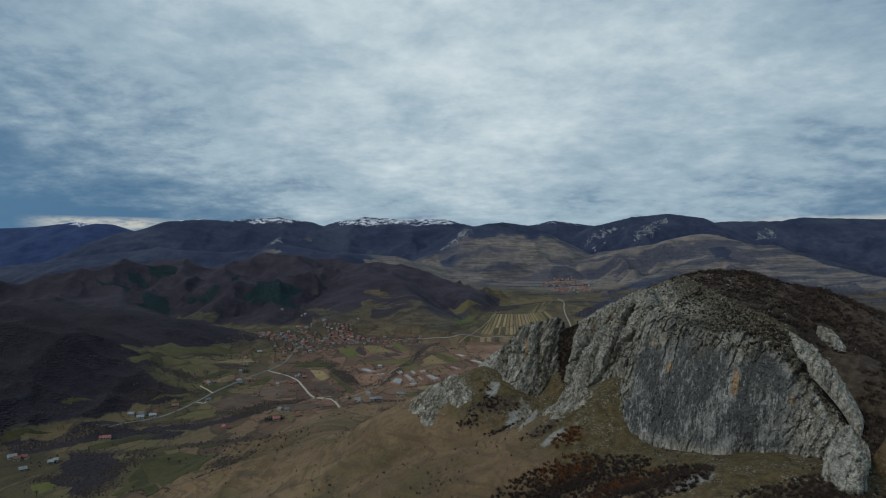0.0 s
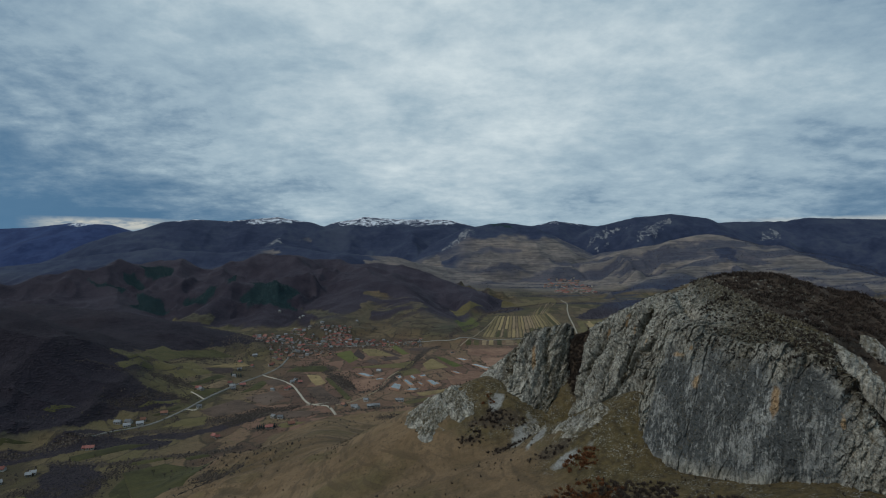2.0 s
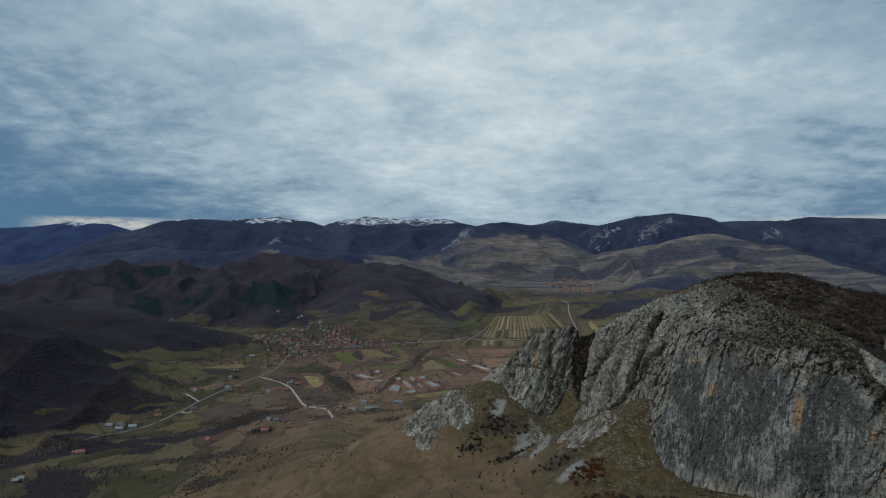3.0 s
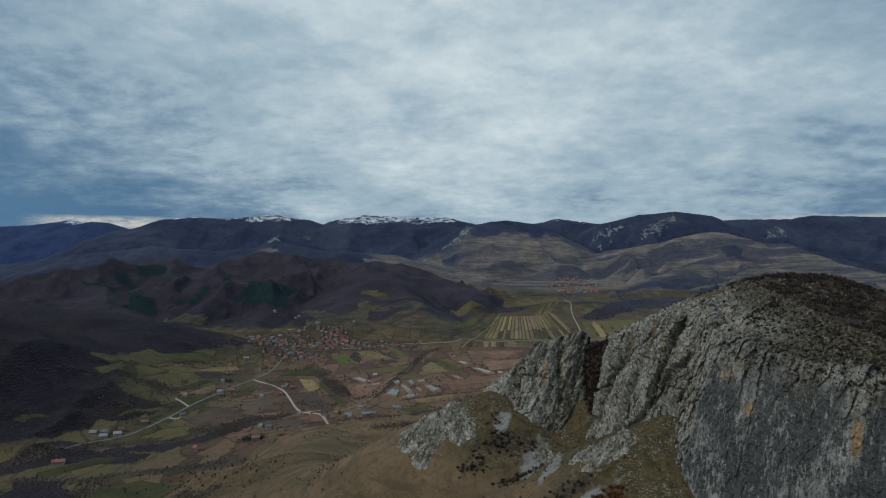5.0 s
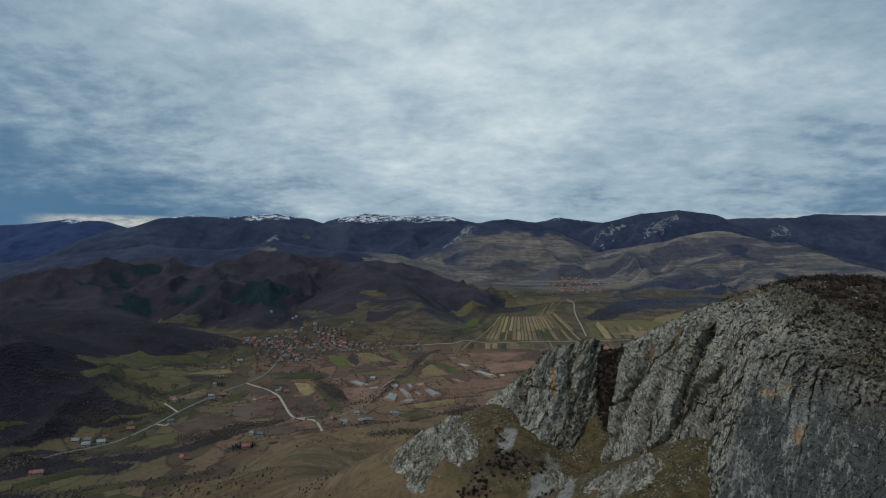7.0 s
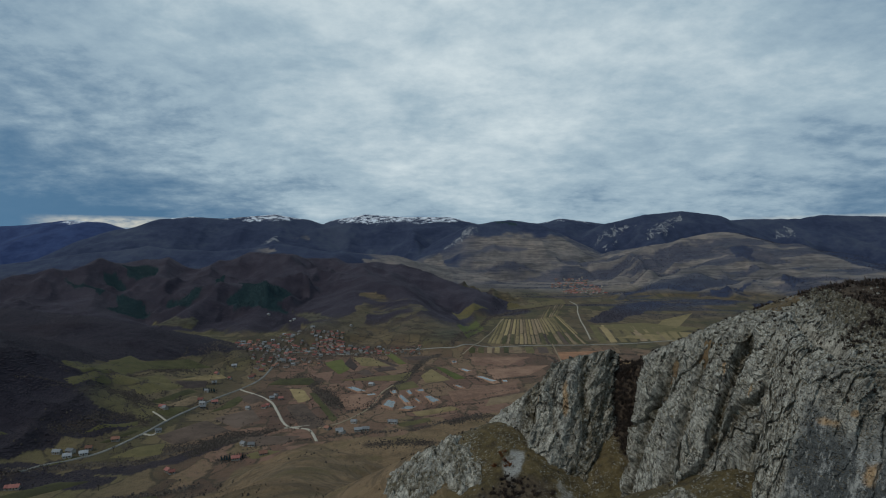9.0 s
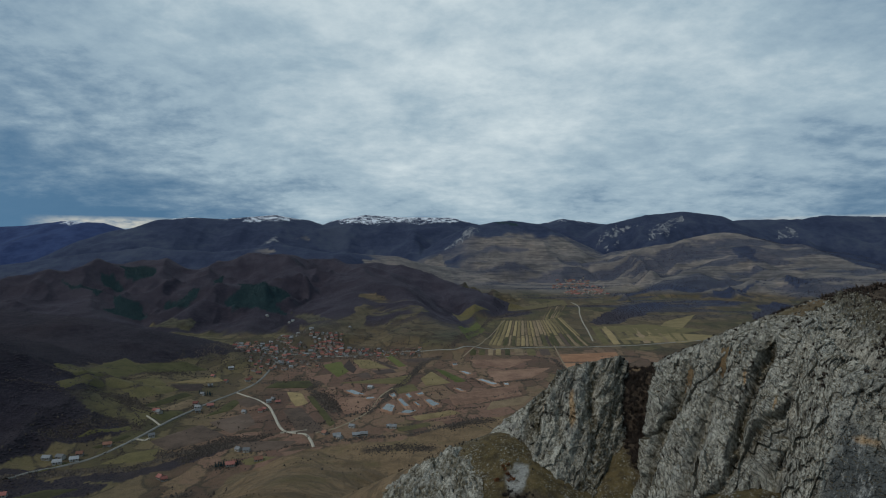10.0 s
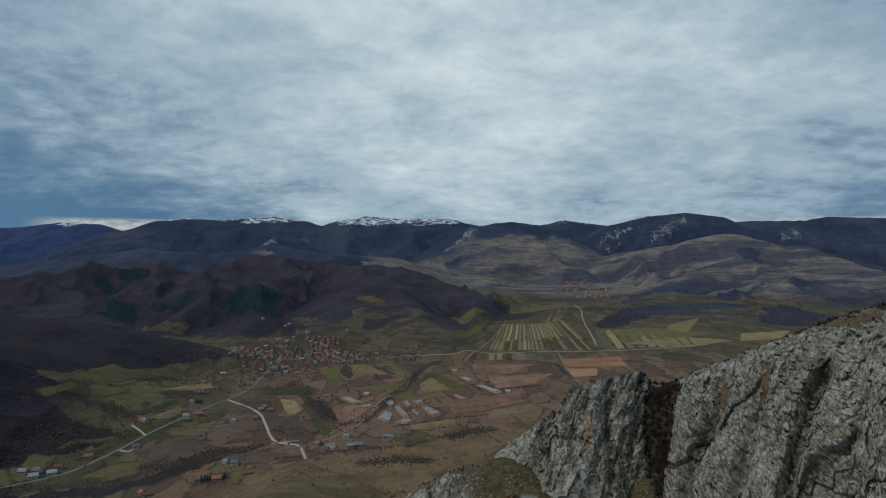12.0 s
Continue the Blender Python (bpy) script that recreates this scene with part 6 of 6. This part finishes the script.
def bare_tree(tall, seed):
    """A leafless tree: tapered trunk with limbs, and a crown of fine twigs."""
    rng = random.Random(seed)
    thing = new("tree")
    bm = bmesh.new()

    def limb(a, b, ra, rb, sides=6):
        axis = (b - a).normalized()
        x = axis.orthogonal().normalized()
        y = axis.cross(x)
        rings = [[bm.verts.new(p + r * (x * math.cos(6.283 * k / sides) + y * math.sin(6.283 * k / sides))) for k in range(sides)] for p, r in ((a, ra), (b, rb))]
        for k in range(sides):
            bm.faces.new([rings[0][k], rings[0][(k + 1) % sides], rings[1][(k + 1) % sides], rings[1][k]])

    fork = Vector((0, 0, 0.38 * tall))
    limb(Vector((0, 0, -0.5)), fork, 0.035 * tall, 0.022 * tall)
    tips = []
    for k in range(7):
        a = 6.283 * (k + rng.random() * 0.6) / 7
        tip = fork + Vector((math.cos(a) * rng.uniform(0.12, 0.3), math.sin(a) * rng.uniform(0.12, 0.3), rng.uniform(0.25, 0.5))) * tall
        limb(fork, tip, 0.014 * tall, 0.004 * tall, 4)
        tips.append(tip)
    part("trunk", bm, BARK, thing)
    bm = bmesh.new()
    for k in range(110):
        root = fork.lerp(rng.choice(tips), rng.uniform(0.25, 1.0))
        way = Vector((rng.gauss(0, 1), rng.gauss(0, 1), rng.gauss(0.5, 0.8))).normalized() * tall * rng.uniform(0.08, 0.2)
        side = way.orthogonal().normalized() * 0.012 * tall
        bm.faces.new([bm.verts.new(p) for p in (root - side, root + side, root + way)])
    part("crown", bm, HEDGE, thing, "fine grey-brown bare twigs")
    return tagged(thing, "leafless grey-brown tree among fields and houses", "tree", "bare trees in the valley")


def spruce(tall):
    """A small dark conifer: trunk and tiers of needles."""
    thing = new("conifer_tree")
    bm = bmesh.new()
    bmesh.ops.create_cone(bm, cap_ends=True, segments=6, radius1=0.03 * tall, radius2=0.02 * tall, depth=0.3 * tall, matrix=Matrix.Translation((0, 0, 0.1 * tall)))
    part("trunk", bm, BARK, thing)
    bm = bmesh.new()
    for k in range(5):
        bmesh.ops.create_cone(bm, cap_ends=True, segments=9, radius1=(0.2 - 0.03 * k) * tall, radius2=0.01, depth=0.34 * tall, matrix=Matrix.Translation((0, 0, (0.3 + 0.135 * k) * tall)))
    for v in bm.verts:
        v.co += Vector((random.gauss(0, 0.012), random.gauss(0, 0.012), random.gauss(0, 0.02))) * tall
    part("crown", bm, PINE, thing, "dark green needles")
    return tagged(thing, "small dark green conifer beside a farm", "tree", "conifers in the valley")


tree_kinds = [bare_tree(7.5, 1), bare_tree(9, 2), bare_tree(6, 3)]
spruce_kind = spruce(7)
tree_spots = []
for count, (x0, x1, y0, y1) in ((70, (-430, -220, 1440, 1760)), (34, (-230, -60, 1545, 1650)), (30, (-480, -380, 1540, 1720)), (46, (-440, -90, 960, 1440)), (24, (-560, -300, 650, 900))):
    for k in range(count):
        tree_spots.append((random.uniform(x0, x1), random.uniform(y0, y1)))
for k, (x, y) in enumerate(tree_spots):
    m = pose(x, y, float(land(x, y)), 0, 0, random.uniform(0, 360))
    if k < 3:
        tree_kinds[k].matrix_basis = m
    else:
        copy_thing(tree_kinds[k % 3], m)
for k in range(16):
    x, y = ((-262 + 2.6 * k, 934 + 1.4 * k) if k < 9 else (-400 + 3 * (k - 9), 1236 + 2 * (k % 3)))
    m = pose(x, y, float(land(x, y)), 0, 0, 40 * k)
    if k == 0:
        spruce_kind.matrix_basis = m
    else:
        copy_thing(spruce_kind, m)

# the shrubs of the crag hill
bush_b, bush_b_faces = twig_form(30, 5, 0.62, 0.045)
spots = scatter(160, 440, 215, 545, 2.3, lambda x, y, z: near_cover(x, y)[2] * wide_view(x, y) * smooth(-0.5, 0.1, fbm(x, y, 16, 3, 132)))
strew("shrub_thicket", bush_b, bush_b_faces, spots, (1.6 + 3.6 * np.random.rand(len(spots)) ** 1.6) * (1 + 0.35 * fbm(spots[:, 0], spots[:, 1], 30, 3, 131)), THICKET, "dense reddish brown leafless thicket on the hilltop", "shrubs", -0.2, 0.55 + 0.4 * np.random.rand(len(spots)))
bush_c, bush_c_faces = twig_form(44, 8, 0.6, 0.035)


def near(cx, cy, rx, ry, n, seed):
    rng = np.random.RandomState(seed)
    a, r = rng.rand(n) * 6.283, 1.5 * rng.rand(n) ** 0.8
    x, y = cx + rx * r * np.cos(a), cy + ry * r * np.sin(a)
    return np.stack([x, y, land(x, y)], 1)


spots = np.concatenate([near(114, 566, 8, 24, 420, 1), near(124, 577, 9, 7, 90, 2), near(106, 535, 6, 20, 700, 17), near(108, 549, 8, 12, 300, 19), near(150, 530, 14, 10, 30, 18), near(150, 556, 8, 5, 20, 3), near(166, 520, 6, 8, 20, 4), near(40, 500, 14, 7, 60, 5),
                        near(46, 470, 12, 5, 50, 6), near(64, 418, 10, 6, 30, 7), near(70, 352, 30, 16, 1300, 8), near(98, 318, 26, 14, 1000, 10), near(150, 268, 30, 13, 1000, 9), near(20, 488, 8, 5, 40, 15), near(36, 505, 6, 6, 40, 16)])
strew("shrub_clumps", bush_c, bush_c_faces, spots, 1.0 + 2.0 * np.random.rand(len(spots)), THICKET, "dark leafless shrubs round the crag", "shrubs", -0.2)
spots = np.concatenate([near(78, 398, 7, 6, 60, 11), near(72, 366, 14, 10, 160, 12), near(92, 330, 16, 8, 120, 21), near(122, 500, 5, 5, 8, 13), near(36, 522, 4, 5, 10, 14)])
strew("withered_shrubs", bush_c, bush_c_faces, spots, 1.6 + 1.6 * np.random.rand(len(spots)), RUSTLEAF, "rust red withered shrubs below the cliff", "shrubs", -0.2)
spots = scatter(-260, 210, 230, 1000, 4.5, lambda x, y, z: (0.09 + smooth(-0.05, 0.35, fbm(x, y, 45, 3, 103)) * 0.7) * (crag_hill(x, y) > valley_floor(x, y) + 4) * (line_side(x, y, CLIFF)[0] < -3))
strew("slope_tufts", bush_a, bush_a_faces, spots, 0.6 + 1.6 * np.random.rand(len(spots)) ** 2, HEDGE, "small dark bushes dotted over the dry slope", "bush", -0.1)


def on_face(sheet, rows, cols, count, seed):
    """Places on a rock face, by shares of its height and length."""
    p, rng = SHEETS[sheet], np.random.RandomState(seed)
    i = (p.shape[0] - 1) * (rows[0] + (rows[1] - rows[0]) * rng.rand(count))
    j = (p.shape[1] - 1) * (cols[0] + (cols[1] - cols[0]) * rng.rand(count))
    return p[i.astype(int), j.astype(int)]


spots = np.concatenate([on_face(TOWER, (0.2, 0.9), (0.84, 1.0), 160, 1), on_face(BUTTRESS, (0.2, 0.9), (0.0, 0.06), 160, 5), on_face(BUTTRESS, (0.1, 0.8), (0.1, 1.0), 110, 6), on_face(BUTTRESS, (0.78, 0.95), (0.1, 1.0), 120, 2),
                        on_face(WALL, (0.66, 0.98), (0.3, 0.9), 700, 3), on_face(WALL, (0.86, 1.0), (0.2, 0.8), 900, 8), on_face(WALL, (0.5, 0.95), (0.0, 0.25), 90, 7), on_face(TOWER, (0.1, 0.8), (0.1, 0.8), 60, 4)])
strew("crag_shrubs", bush_c, bush_c_faces, spots, 0.7 + 1.5 * np.random.rand(len(spots)) ** 1.5, THICKET, "dark leafless shrubs rooted in the cliff", "shrubs", -0.3)

spots = np.concatenate([near(178, 450, 24, 60, 900, 31), near(196, 400, 16, 40, 500, 32), near(168, 520, 16, 30, 160, 33)])
spots = spots[line_side(spots[:, 0], spots[:, 1], CLIFF)[0] > 8]
strew("heath_tufts", bush_a, bush_a_faces, spots, 0.4 + 1.3 * np.random.rand(len(spots)) ** 2, HEDGE, "low dark heath tufts on the stony hilltop", "bush", -0.1)

# stones
stone, stone_faces = stone_form()


def stony(x, y, z):
    side = line_side(x, y, CLIFF)[0]
    return smooth(-48, -10, side) * (side < 2) * 0.22 * smooth(-0.2, 0.3, fbm(x, y, 14, 3, 105)) + 0.34 * smooth(95, 50, np.hypot(x - 178, 0.8 * (y - 440))) * (side > 0)


spots = scatter(-40, 240, 270, 600, 1.7, stony)
strew("limestone_rubble", stone, stone_faces, spots, 0.25 + 1.1 * np.random.rand(len(spots)) ** 3, BOULDER, "pale limestone rubble strewn round the cliff", "stones")
